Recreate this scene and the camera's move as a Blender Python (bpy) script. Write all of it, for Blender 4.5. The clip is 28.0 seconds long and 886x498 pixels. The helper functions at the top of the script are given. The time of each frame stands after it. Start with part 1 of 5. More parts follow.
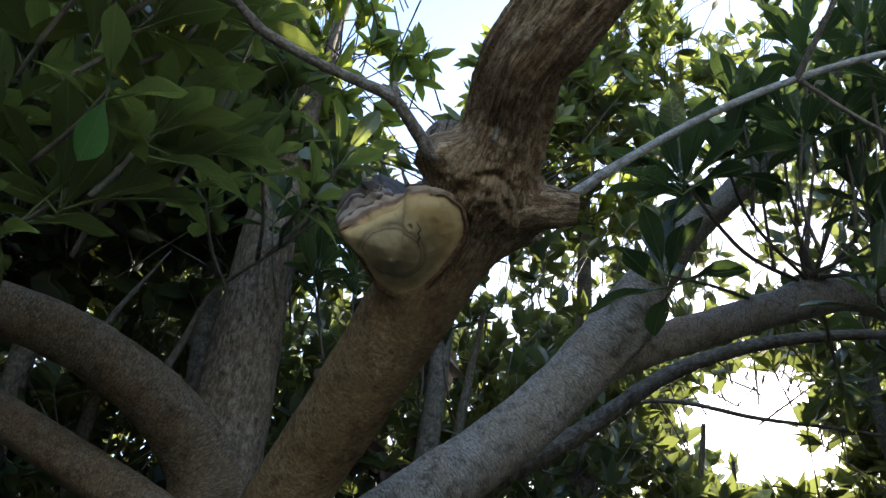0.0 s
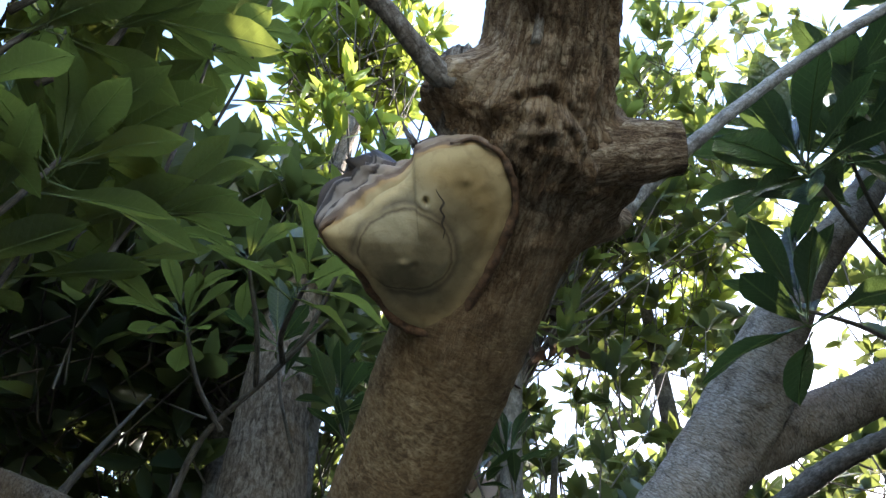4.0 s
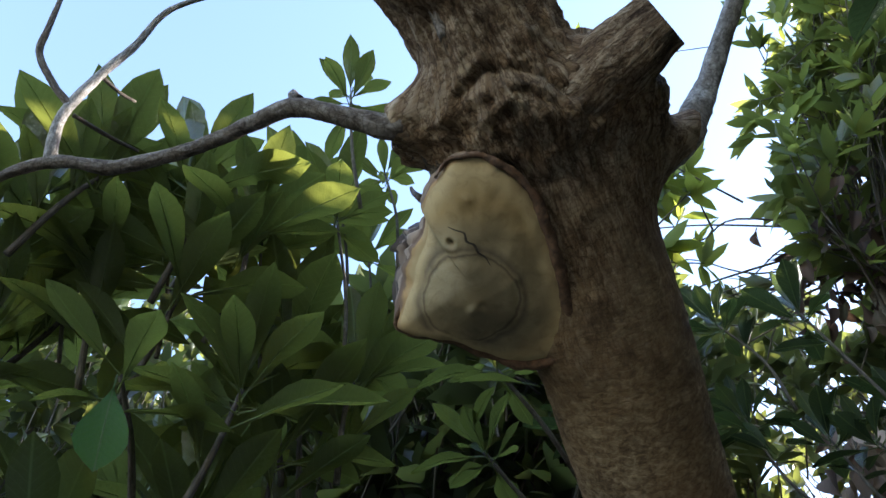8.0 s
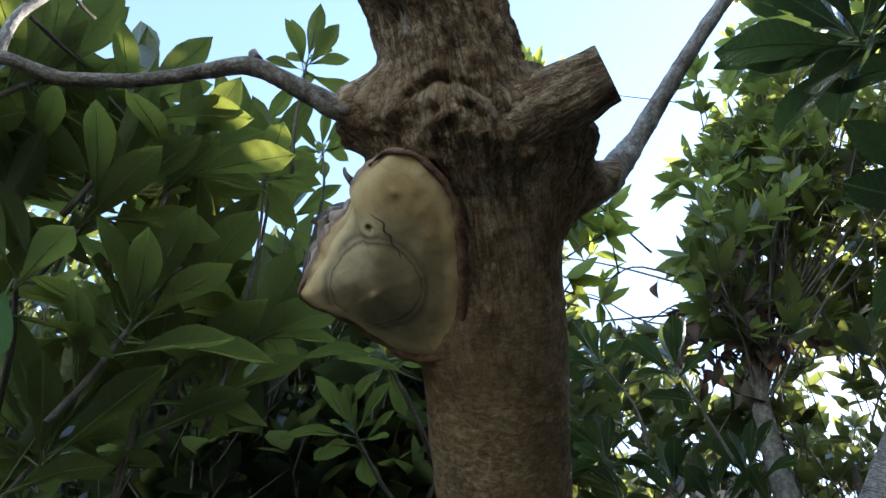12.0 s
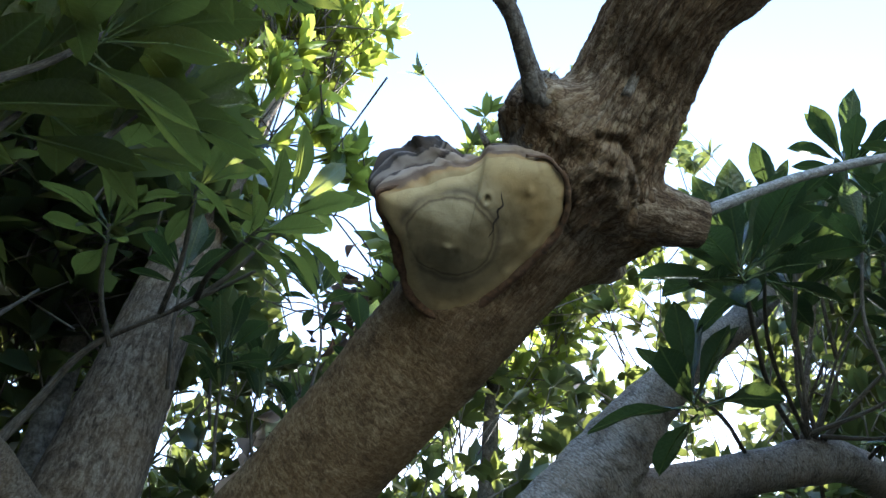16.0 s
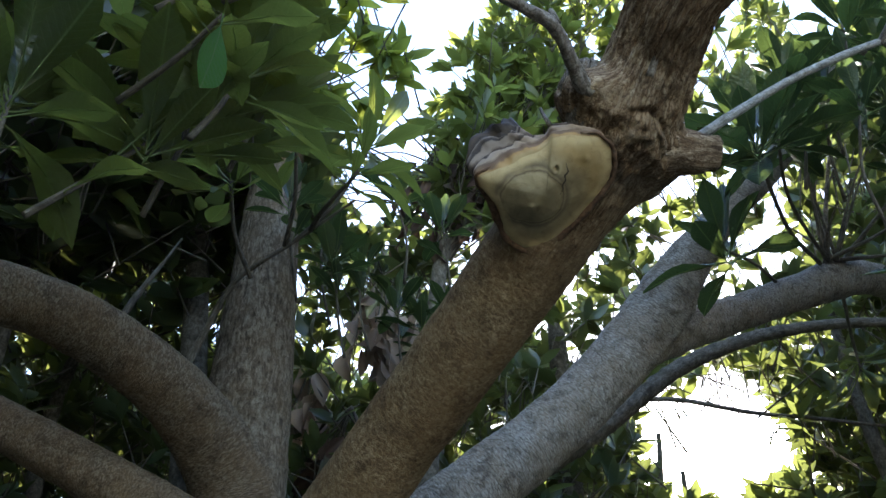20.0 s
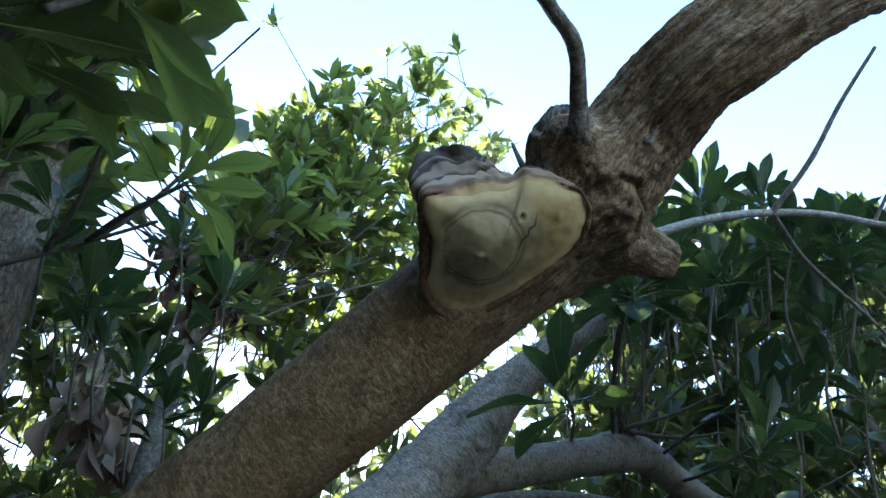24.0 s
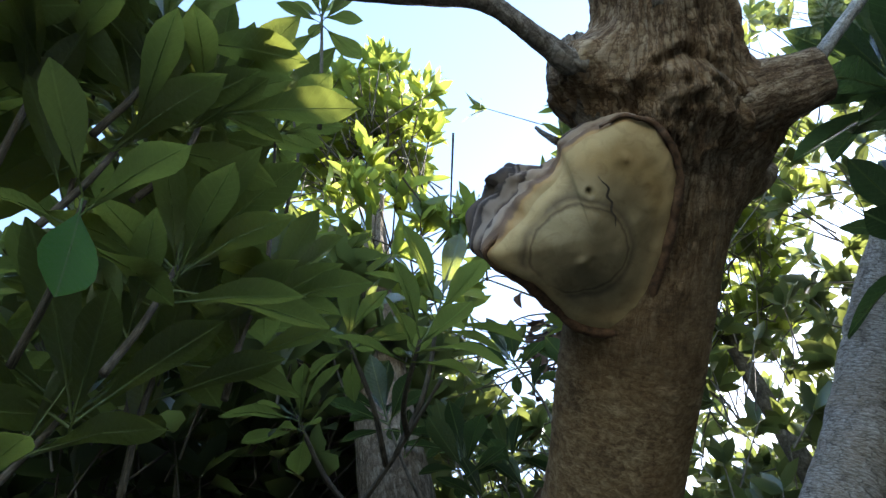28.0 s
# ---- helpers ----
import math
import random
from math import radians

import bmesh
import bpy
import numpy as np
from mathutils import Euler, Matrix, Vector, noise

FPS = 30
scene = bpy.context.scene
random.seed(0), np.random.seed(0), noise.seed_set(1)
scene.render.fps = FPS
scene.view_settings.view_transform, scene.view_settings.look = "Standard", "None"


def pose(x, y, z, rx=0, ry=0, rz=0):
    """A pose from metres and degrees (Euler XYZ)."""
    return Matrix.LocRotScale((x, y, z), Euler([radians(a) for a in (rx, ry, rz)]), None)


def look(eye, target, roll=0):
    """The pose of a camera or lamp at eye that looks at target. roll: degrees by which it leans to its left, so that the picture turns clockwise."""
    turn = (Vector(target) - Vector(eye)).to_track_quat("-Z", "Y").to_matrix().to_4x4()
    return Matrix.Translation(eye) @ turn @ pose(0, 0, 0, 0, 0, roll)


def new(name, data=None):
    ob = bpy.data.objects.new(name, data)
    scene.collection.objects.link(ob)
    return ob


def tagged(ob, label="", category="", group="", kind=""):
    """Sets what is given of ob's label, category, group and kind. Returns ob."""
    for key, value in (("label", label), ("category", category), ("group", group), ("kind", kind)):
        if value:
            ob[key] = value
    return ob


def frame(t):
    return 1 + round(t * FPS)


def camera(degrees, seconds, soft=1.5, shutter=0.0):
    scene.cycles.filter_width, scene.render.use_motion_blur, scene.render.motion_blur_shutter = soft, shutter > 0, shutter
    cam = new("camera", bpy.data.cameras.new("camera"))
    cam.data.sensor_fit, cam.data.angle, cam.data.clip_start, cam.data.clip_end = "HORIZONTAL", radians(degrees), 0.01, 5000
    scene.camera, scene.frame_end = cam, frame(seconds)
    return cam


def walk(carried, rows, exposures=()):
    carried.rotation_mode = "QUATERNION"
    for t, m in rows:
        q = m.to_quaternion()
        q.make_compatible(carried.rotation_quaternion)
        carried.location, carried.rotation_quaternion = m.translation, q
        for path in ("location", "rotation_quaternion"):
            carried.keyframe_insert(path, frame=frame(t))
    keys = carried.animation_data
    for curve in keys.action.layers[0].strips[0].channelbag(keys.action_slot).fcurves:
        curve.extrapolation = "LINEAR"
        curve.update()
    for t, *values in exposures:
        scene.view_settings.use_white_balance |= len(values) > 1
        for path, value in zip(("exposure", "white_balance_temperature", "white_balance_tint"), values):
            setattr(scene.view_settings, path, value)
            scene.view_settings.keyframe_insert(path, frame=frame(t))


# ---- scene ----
cam = camera(55.85, 28.0)
# seconds, eye, target, roll
PATH = [
    (0, (0.1763, -0.1378, 1.4894), (-0.0074, 1.0566, 2.3780), 5.45),
    (0.5, (0.1823, -0.1101, 1.5132), (-0.0676, 1.0784, 2.3934), 5.80),
    (1, (0.1552, -0.0623, 1.5375), (-0.1182, 1.1280, 2.4084), 6.14),
    (1.5, (0.1791, -0.0304, 1.5547), (-0.0868, 1.1651, 2.4209), 5.00),
    (2, (0.2029, 0.0282, 1.5726), (-0.0668, 1.2066, 2.4607), 3.83),
    (2.5, (0.1608, 0.1304, 1.5760), (-0.1251, 1.2203, 2.5662), 3.75),
    (3, (0.1162, 0.2560, 1.5918), (-0.1672, 1.2930, 2.6378), 2.84),
    (3.5, (0.0637, 0.3691, 1.6464), (-0.1247, 1.3635, 2.7535), -0.65),
    (5.5, (0.2532, 0.5183, 1.6417), (-0.2538, 1.3061, 2.8131), 3.02),
    (6, (0.2272, 0.5619, 1.6448), (-0.2584, 1.2841, 2.8665), -1.32),
    (6.5, (0.2483, 0.5978, 1.6568), (-0.2121, 1.2628, 2.9201), -5.21),
    (7, (0.2839, 0.6527, 1.6624), (-0.2733, 1.2445, 2.9230), -3.04),
    (7.5, (0.2974, 0.6651, 1.6621), (-0.3349, 1.2078, 2.9093), -2.16),
    (8, (0.3120, 0.6753, 1.6579), (-0.3569, 1.1862, 2.8995), -2.44),
    (8.5, (0.3322, 0.7006, 1.6530), (-0.3514, 1.2146, 2.8853), -3.22),
    (9, (0.3349, 0.7231, 1.6433), (-0.3733, 1.2232, 2.8674), -3.46),
    (9.5, (0.3636, 0.7374, 1.6422), (-0.3710, 1.2136, 2.8603), -2.99),
    (10, (0.3758, 0.7455, 1.6415), (-0.3647, 1.2015, 2.8637), -2.24),
    (10.5, (0.3973, 0.7614, 1.6434), (-0.3411, 1.2074, 2.8705), -1.41),
    (11, (0.4001, 0.7604, 1.6434), (-0.3438, 1.2308, 2.8580), -2.12),
    (11.5, (0.4005, 0.7458, 1.6393), (-0.2809, 1.2700, 2.8685), -1.76),
    (12, (0.3378, 0.6557, 1.6187), (-0.2424, 1.2872, 2.8494), 2.64),
    (12.5, (0.2966, 0.5600, 1.5929), (-0.1787, 1.2946, 2.8113), 5.92),
    (14.5, (0.0352, 0.4320, 1.5868), (-0.1808, 1.3162, 2.7791), 7.15),
    (15, (-0.0621, 0.4130, 1.5962), (-0.1184, 1.3314, 2.7808), 2.82),
    (15.5, (-0.1092, 0.4160, 1.6007), (-0.0574, 1.3551, 2.7692), 1.62),
    (16, (-0.1336, 0.4036, 1.5756), (-0.0744, 1.3577, 2.7315), 5.46),
    (16.5, (-0.1529, 0.3978, 1.5594), (-0.0848, 1.3769, 2.6938), 5.47),
    (17, (-0.1510, 0.3514, 1.5087), (-0.0863, 1.3263, 2.6468), 3.50),
    (17.5, (-0.0686, 0.2936, 1.4978), (-0.1101, 1.3152, 2.5953), 2.62),
    (18, (-0.0138, 0.2039, 1.4989), (-0.2052, 1.2557, 2.5511), 3.58),
    (18.5, (-0.1193, 0.1264, 1.4806), (-0.2247, 1.2229, 2.4986), 2.02),
    (19, (-0.1976, 0.0689, 1.4649), (-0.2385, 1.1996, 2.4497), 0.61),
    (19.5, (-0.2125, 0.0521, 1.4438), (-0.2389, 1.2104, 2.3965), -0.59),
    (20, (-0.2455, 0.0195, 1.4237), (-0.2327, 1.1822, 2.3713), -0.97),
    (20.5, (-0.3256, 0.0074, 1.4150), (-0.2564, 1.1591, 2.3736), -1.14),
    (21, (-0.3500, 0.0041, 1.4311), (-0.2321, 1.1289, 2.4166), -1.23),
    (21.5, (-0.3437, 0.0529, 1.4512), (-0.1566, 1.1484, 2.4586), -2.82),
    (23.5, (-0.4799, 0.3759, 1.5335), (-0.0010, 1.2535, 2.6517), -8.13),
    (24, (-0.4739, 0.4157, 1.5616), (0.0145, 1.3010, 2.6697), -5.26),
    (24.5, (-0.4479, 0.4339, 1.5744), (0.0749, 1.2969, 2.6843), -5.45),
    (25, (-0.4363, 0.4596, 1.6026), (0.0627, 1.3158, 2.7286), -4.32),
    (25.5, (-0.4272, 0.4753, 1.6288), (0.0590, 1.3419, 2.7525), -3.57),
    (26, (-0.4286, 0.4988, 1.6422), (0.0777, 1.3831, 2.7429), -3.63),
    (26.5, (-0.4259, 0.4905, 1.6535), (0.0407, 1.3765, 2.7704), -2.58),
    (27, (-0.3192, 0.4738, 1.6470), (-0.0550, 1.4007, 2.7964), -8.40),
    (27.5, (-0.1454, 0.5000, 1.6831), (-0.1751, 1.3836, 2.8948), -8.82),
    (28, (-0.0928, 0.4520, 1.6541), (-0.3028, 1.3112, 2.8656), -14.35),
]
walk(cam, [(t, look(e, g, r)) for t, e, g, r in PATH], [(0, 2.1, 6400, 14), (2, 2.4, 6300, 14), (3.5, 2.8, 6300, 14), (6, 2.9, 6500, 17), (8, 2.5, 6400, 16), (11, 2.65, 6400, 15), (12.5, 2.55, 6350, 13), (14.5, 2.95, 6250, 11), (16, 2.65, 6000, 10), (17, 2.55, 5900, 9), (21.5, 2.7, 6350, 13), (23.5, 2.6, 5550, 5), (26, 2.6, 5600, 6), (28, 2.5, 6300, 11)])

# ---------------------------------------------------------------- light
SUN_AZ, SUN_EL = radians(16), radians(23)
sun_dir = Vector((math.sin(SUN_AZ) * math.cos(SUN_EL), math.cos(SUN_AZ) * math.cos(SUN_EL), math.sin(SUN_EL)))
world = bpy.data.worlds.new("sky")
scene.world = world
world.use_nodes = True
wn = world.node_tree.nodes
sky = wn.new("ShaderNodeTexSky")
sky.sky_type, sky.sun_disc = "NISHITA", False
sky.sun_elevation, sky.sun_rotation = SUN_EL, SUN_AZ
sky.air_density, sky.dust_density, sky.ozone_density = 1.0, 0.45, 1.0
wn["Background"].inputs["Strength"].default_value = 0.15
world.node_tree.links.new(sky.outputs["Color"], wn["Background"].inputs["Color"])
sun = new("sun", bpy.data.lights.new("sun", "SUN"))
sun.data.energy, sun.data.angle, sun.data.color = 5.0, radians(0.5), (1.0, 0.94, 0.85)
sun.matrix_world = look(sun_dir * 30, (0, 0, 0))


# ---------------------------------------------------------------- materials
def material(name):
    m = bpy.data.materials.new(name)
    m.use_nodes = True
    return m, m.node_tree.nodes, m.node_tree.links, m.node_tree.nodes["Principled BSDF"]


def ramp(nodes, *stops):
    r = nodes.new("ShaderNodeValToRGB")
    e = r.color_ramp.elements
    e.remove(e[1])
    e[0].position, e[0].color = stops[0][0], (*stops[0][1], 1)
    for p, c in stops[1:]:
        e.new(p).color = (*c, 1)
    return r


def bark(name, dark, mid, light, stretch=4.0, wrinkle=0.0, bump=0.5, patch=(0.16, 0.15, 0.09), patch_share=0.35, round_m=0.08, other=None, at=0.0, cracks=0.0, net=62, fleck=0.55, across=2.4, bend=0.03):
    """Bark on tubes: u is the angle round the stem and v metres along it. Past v = at the three tones of other take over."""
    m, n, l, p = material(name)
    tc = n.new("ShaderNodeTexCoord")
    sep = n.new("ShaderNodeSeparateXYZ")
    l.new(tc.outputs["UV"], sep.inputs["Vector"])

    def math_node(op, a, b=None, c=None):
        x = n.new("ShaderNodeMath")
        x.operation = op
        for k, v in enumerate((a, b, c)):
            if v is None:
                continue
            if isinstance(v, (int, float)):
                x.inputs[k].default_value = v
            else:
                l.new(v, x.inputs[k])
        return x.outputs[0]

    def wrapped(along):
        v = n.new("ShaderNodeCombineXYZ")
        l.new(math_node("MULTIPLY", math_node("COSINE", sep.outputs["X"]), round_m), v.inputs["X"])
        l.new(math_node("MULTIPLY", math_node("SINE", sep.outputs["X"]), round_m), v.inputs["Y"])
        l.new(math_node("MULTIPLY", sep.outputs["Y"], along), v.inputs["Z"])
        return v.outputs["Vector"]

    def noise_tex(vec, scale, detail=8, rough=0.65, warp=0.0):
        t = n.new("ShaderNodeTexNoise")
        t.inputs["Scale"].default_value, t.inputs["Detail"].default_value, t.inputs["Roughness"].default_value = scale, detail, rough
        t.inputs["Distortion"].default_value = warp
        l.new(vec, t.inputs["Vector"])
        return t

    def blend(fac, a, b, mode="MIX"):
        x = n.new("ShaderNodeMix")
        x.data_type, x.blend_type = "RGBA", mode
        for key, v in (("Factor", fac), ("A", a), ("B", b)):
            if isinstance(v, (int, float)):
                x.inputs[key].default_value = v
            elif isinstance(v, tuple):
                x.inputs[key].default_value = (*v, 1)
            else:
                l.new(v, x.inputs[key])
        return x.outputs["Result"]

    fine = noise_tex(wrapped(1 / stretch), 95, 9, 0.7, 0.6)
    height = fine.outputs["Fac"]
    r1 = ramp(n, (0.37, dark), (0.49, mid), (0.63, light))
    l.new(height, r1.inputs["Fac"])
    colour = r1.outputs["Color"]
    blot = noise_tex(tc.outputs["Object"], 11, 6, 0.6)
    if other:
        fine2 = noise_tex(wrapped(0.22), 120, 9, 0.68, 0.9)
        r2 = ramp(n, (0.34, other[0]), (0.47, other[1]), (0.62, other[2]))
        l.new(fine2.outputs["Fac"], r2.inputs["Fac"])
        f = math_node("MULTIPLY_ADD", blot.outputs["Fac"], 0.5, math_node("SUBTRACT", sep.outputs["Y"], at + 0.25))
        rf = ramp(n, (0.40, (0, 0, 0)), (0.60, (1, 1, 1)))
        l.new(math_node("MULTIPLY_ADD", f, 0.9, 0.5), rf.inputs["Fac"])
        colour = blend(rf.outputs["Color"], colour, r2.outputs["Color"])
        height = blend(rf.outputs["Color"], height, fine2.outputs["Fac"])
    share = cracks
    if other:
        share = math_node("MULTIPLY", rf.outputs["Color"], cracks)
    rp = ramp(n, (0.5 - 0.2 * patch_share, (0, 0, 0)), (0.62, (1, 1, 1)))
    l.new(blot.outputs["Fac"], rp.inputs["Fac"])
    colour = blend(math_node("MULTIPLY", rp.outputs["Color"], 0.5 * patch_share + 0.1), colour, patch)
    # pale lichen flecks and dark stains
    spots = noise_tex(tc.outputs["Object"], 48, 4, 0.5)
    rl = ramp(n, (0.60, (0, 0, 0)), (0.70, (1, 1, 1)))
    l.new(spots.outputs["Fac"], rl.inputs["Fac"])
    colour = blend(math_node("MULTIPLY", rl.outputs["Color"], fleck), colour, tuple(min(1.0, c * 1.15) for c in light))
    stain = noise_tex(tc.outputs["Object"], 23, 5, 0.6)
    rs = ramp(n, (0.32, (0.42, 0.38, 0.34)), (0.50, (1, 1, 1)))
    l.new(stain.outputs["Fac"], rs.inputs["Fac"])
    colour = blend(0.8, colour, rs.outputs["Color"], "MULTIPLY")
    # long fissures between plates of bark
    fis = n.new("ShaderNodeTexVoronoi")
    fis.feature, fis.inputs["Scale"].default_value = "DISTANCE_TO_EDGE", 150
    l.new(blend(0.03, wrapped(0.24), noise_tex(wrapped(0.6), 45, 5, 0.6).outputs["Color"]), fis.inputs["Vector"])
    rq = ramp(n, (0.0, (0.24, 0.18, 0.13)), (0.04, (0.5, 0.42, 0.35)), (0.11, (1, 1, 1)))
    l.new(fis.outputs["Distance"], rq.inputs["Fac"])
    if cracks:
        colour = blend(share, colour, blend(1.0, colour, rq.outputs["Color"], "MULTIPLY"))
    # network of fine cross wrinkles
    warped = blend(bend, wrapped(across), noise_tex(wrapped(1.0), 40, 4, 0.6).outputs["Color"])
    cross = n.new("ShaderNodeTexVoronoi")
    cross.feature, cross.inputs["Scale"].default_value = "DISTANCE_TO_EDGE", net
    l.new(warped, cross.inputs["Vector"])
    rc = ramp(n, (0.0, (1 - wrinkle,) * 3), (0.07 if net < 50 else 0.12, (1, 1, 1)))
    l.new(cross.outputs["Distance"], rc.inputs["Fac"])
    colour = blend(1.0, colour, rc.outputs["Color"], "MULTIPLY")
    l.new(colour, p.inputs["Base Color"])
    p.inputs["Roughness"].default_value = 0.85
    p.inputs["Specular IOR Level"].default_value = 0.25
    b1 = n.new("ShaderNodeBump")
    b1.inputs["Strength"].default_value, b1.inputs["Distance"].default_value = bump, 0.007
    l.new(height, b1.inputs["Height"])
    b2 = n.new("ShaderNodeBump")
    b2.inputs["Strength"].default_value, b2.inputs["Distance"].default_value = wrinkle, 0.003
    l.new(cross.outputs["Distance"], b2.inputs["Height"])
    l.new(b1.outputs["Normal"], b2.inputs["Normal"])
    last = b2
    if cracks:
        b3 = n.new("ShaderNodeBump")
        b3.inputs["Distance"].default_value = 0.005
        if other:
            l.new(share, b3.inputs["Strength"])
        else:
            b3.inputs["Strength"].default_value = cracks
        l.new(math_node("MINIMUM", fis.outputs["Distance"], 0.25), b3.inputs["Height"])
        l.new(b2.outputs["Normal"], b3.inputs["Normal"])
        last = b3
    l.new(last.outputs["Normal"], p.inputs["Normal"])
    return m


OLD_BARK = ((0.070, 0.042, 0.025), (0.25, 0.172, 0.108), (0.50, 0.40, 0.285))
BARK_LOWER = bark("bark_brown_to_fissured", (0.090, 0.055, 0.027), (0.21, 0.140, 0.072), (0.38, 0.285, 0.17), 0.7, 0.28, 0.9, (0.18, 0.105, 0.045), 1.0, 0.085, OLD_BARK, 1.74, 0.75, 40, 0.4, 4.0, 0.02)
BARK_UPPER = bark("bark_fissured", *OLD_BARK, 4.5, 0.25, 0.9, (0.22, 0.14, 0.08), 0.5, 0.05, None, 0.0, 0.8)
BARK_SNAG = bark("bark_weathered", (0.065, 0.052, 0.042), (0.21, 0.18, 0.148), (0.42, 0.37, 0.32), 3.0, 0.3, 1.0, (0.10, 0.075, 0.055), 0.6, 0.05, None, 0.0, 0.7)
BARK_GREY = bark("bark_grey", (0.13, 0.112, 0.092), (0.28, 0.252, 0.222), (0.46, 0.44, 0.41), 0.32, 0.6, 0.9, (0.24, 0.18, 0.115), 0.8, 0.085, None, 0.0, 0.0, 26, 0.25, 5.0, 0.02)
# limbs and trunk: darker than BARK_GREY, their shade put into the colour
BARK_SHADE = bark("bark_grey_brown_shaded", (0.055, 0.038, 0.024), (0.15, 0.112, 0.072), (0.30, 0.25, 0.19), 0.45, 0.45, 0.8, (0.17, 0.105, 0.05), 0.8, 0.085, None, 0.0, 0.0, 34, 0.25, 4.0, 0.02)
BARK_TRUNK = bark("bark_grey_flaked_shaded", (0.045, 0.032, 0.021), (0.155, 0.120, 0.082), (0.31, 0.26, 0.20), 3.2, 0.35, 0.9, (0.17, 0.115, 0.06), 0.7, 0.10, None, 0.0, 0.3, 40, 0.2)
BARK_TWIG = bark("bark_twig", (0.065, 0.050, 0.038), (0.155, 0.128, 0.102), (0.32, 0.29, 0.26), 1.6, 0.4, 0.6, (0.24, 0.20, 0.16), 0.4, 0.013)
BARK_PALE = bark("bark_pale_grey", (0.18, 0.17, 0.155), (0.33, 0.32, 0.30), (0.52, 0.51, 0.49), 1.2, 0.35, 0.4, (0.30, 0.26, 0.21), 0.3, 0.02)
BARK_DARK = bark("bark_dark_stem", (0.05, 0.042, 0.032), (0.10, 0.085, 0.065), (0.18, 0.16, 0.13), 2.0, 0.2, 0.4, (0.10, 0.09, 0.06), 0.4, 0.03)


def leaf_material(name, deep, fresh, through_colour, share=0.4, rough=0.34, per_island=False, veins=False):
    m, n, l, p = material(name)
    if per_island:
        g = n.new("ShaderNodeNewGeometry")
        rnd = g.outputs["Random Per Island"]
    else:
        g = n.new("ShaderNodeObjectInfo")
        rnd = g.outputs["Random"]
    tc = n.new("ShaderNodeTexCoord")
    ns = n.new("ShaderNodeTexNoise")
    ns.inputs["Scale"].default_value, ns.inputs["Detail"].default_value = 30, 3
    l.new(tc.outputs["Object"], ns.inputs["Vector"])
    mixf = n.new("ShaderNodeMath")
    mixf.operation = "MULTIPLY_ADD"
    mixf.inputs[1].default_value = 0.3
    l.new(ns.outputs["Fac"], mixf.inputs[0])
    sub = n.new("ShaderNodeMath")
    sub.operation = "SUBTRACT"
    l.new(rnd, sub.inputs[0])
    sub.inputs[1].default_value = 0.15
    l.new(sub.outputs[0], mixf.inputs[2])
    r = ramp(n, (0.0, deep), (0.72, fresh), (0.9, tuple(min(1, c * 1.3) for c in fresh)), (1.0, (fresh[1] * 1.15, fresh[1] * 1.25, fresh[2] * 0.8)))
    l.new(mixf.outputs[0], r.inputs["Fac"])
    colour = r.outputs["Color"]
    if veins:
        sep = n.new("ShaderNodeSeparateXYZ")
        l.new(tc.outputs["UV"], sep.inputs["Vector"])

        def calc(op, a, b):
            x = n.new("ShaderNodeMath")
            x.operation = op
            for k, v in enumerate((a, b)):
                if isinstance(v, (int, float)):
                    x.inputs[k].default_value = v
                else:
                    l.new(v, x.inputs[k])
            return x.outputs[0]

        off = calc("ABSOLUTE", sep.outputs["X"], 0)
        wave = calc("SINE", calc("MULTIPLY", calc("SUBTRACT", sep.outputs["Y"], calc("MULTIPLY", off, 0.9)), 95), 0)
        line = ramp(n, (0.0, (1, 1, 1)), (0.006, (0.75, 0.75, 0.75)), (0.012, (0, 0, 0)))
        l.new(off, line.inputs["Fac"])
        side = ramp(n, (0.90, (0, 0, 0)), (1.0, (0.28, 0.28, 0.28)))
        l.new(wave, side.inputs["Fac"])
        vein = calc("MAXIMUM", line.outputs["Color"], side.outputs["Color"])
        mv = n.new("ShaderNodeMix")
        mv.data_type = "RGBA"
        l.new(vein, mv.inputs["Factor"])
        l.new(colour, mv.inputs["A"])
        mv.inputs["B"].default_value = (0.12, 0.16, 0.06, 1)
        colour = mv.outputs["Result"]
        bv = n.new("ShaderNodeBump")
        bv.inputs["Strength"].default_value, bv.inputs["Distance"].default_value = 0.35, 0.01
        l.new(calc("ADD", calc("MULTIPLY", wave, 0.06), ns.outputs["Fac"]), bv.inputs["Height"])
        l.new(bv.outputs["Normal"], p.inputs["Normal"])
    l.new(colour, p.inputs["Base Color"])
    p.inputs["Roughness"].default_value = rough
    p.inputs["Specular IOR Level"].default_value = 0.5
    t = n.new("ShaderNodeBsdfTranslucent")
    rt = ramp(n, (0.0, tuple(c * 0.75 for c in through_colour)), (1.0, through_colour))
    l.new(mixf.outputs[0], rt.inputs["Fac"])
    l.new(rt.outputs["Color"], t.inputs["Color"])
    mx = n.new("ShaderNodeMixShader")
    mx.inputs["Fac"].default_value = share
    l.new(p.outputs["BSDF"], mx.inputs[1])
    l.new(t.outputs["BSDF"], mx.inputs[2])
    l.new(mx.outputs["Shader"], n["Material Output"].inputs["Surface"])
    return m


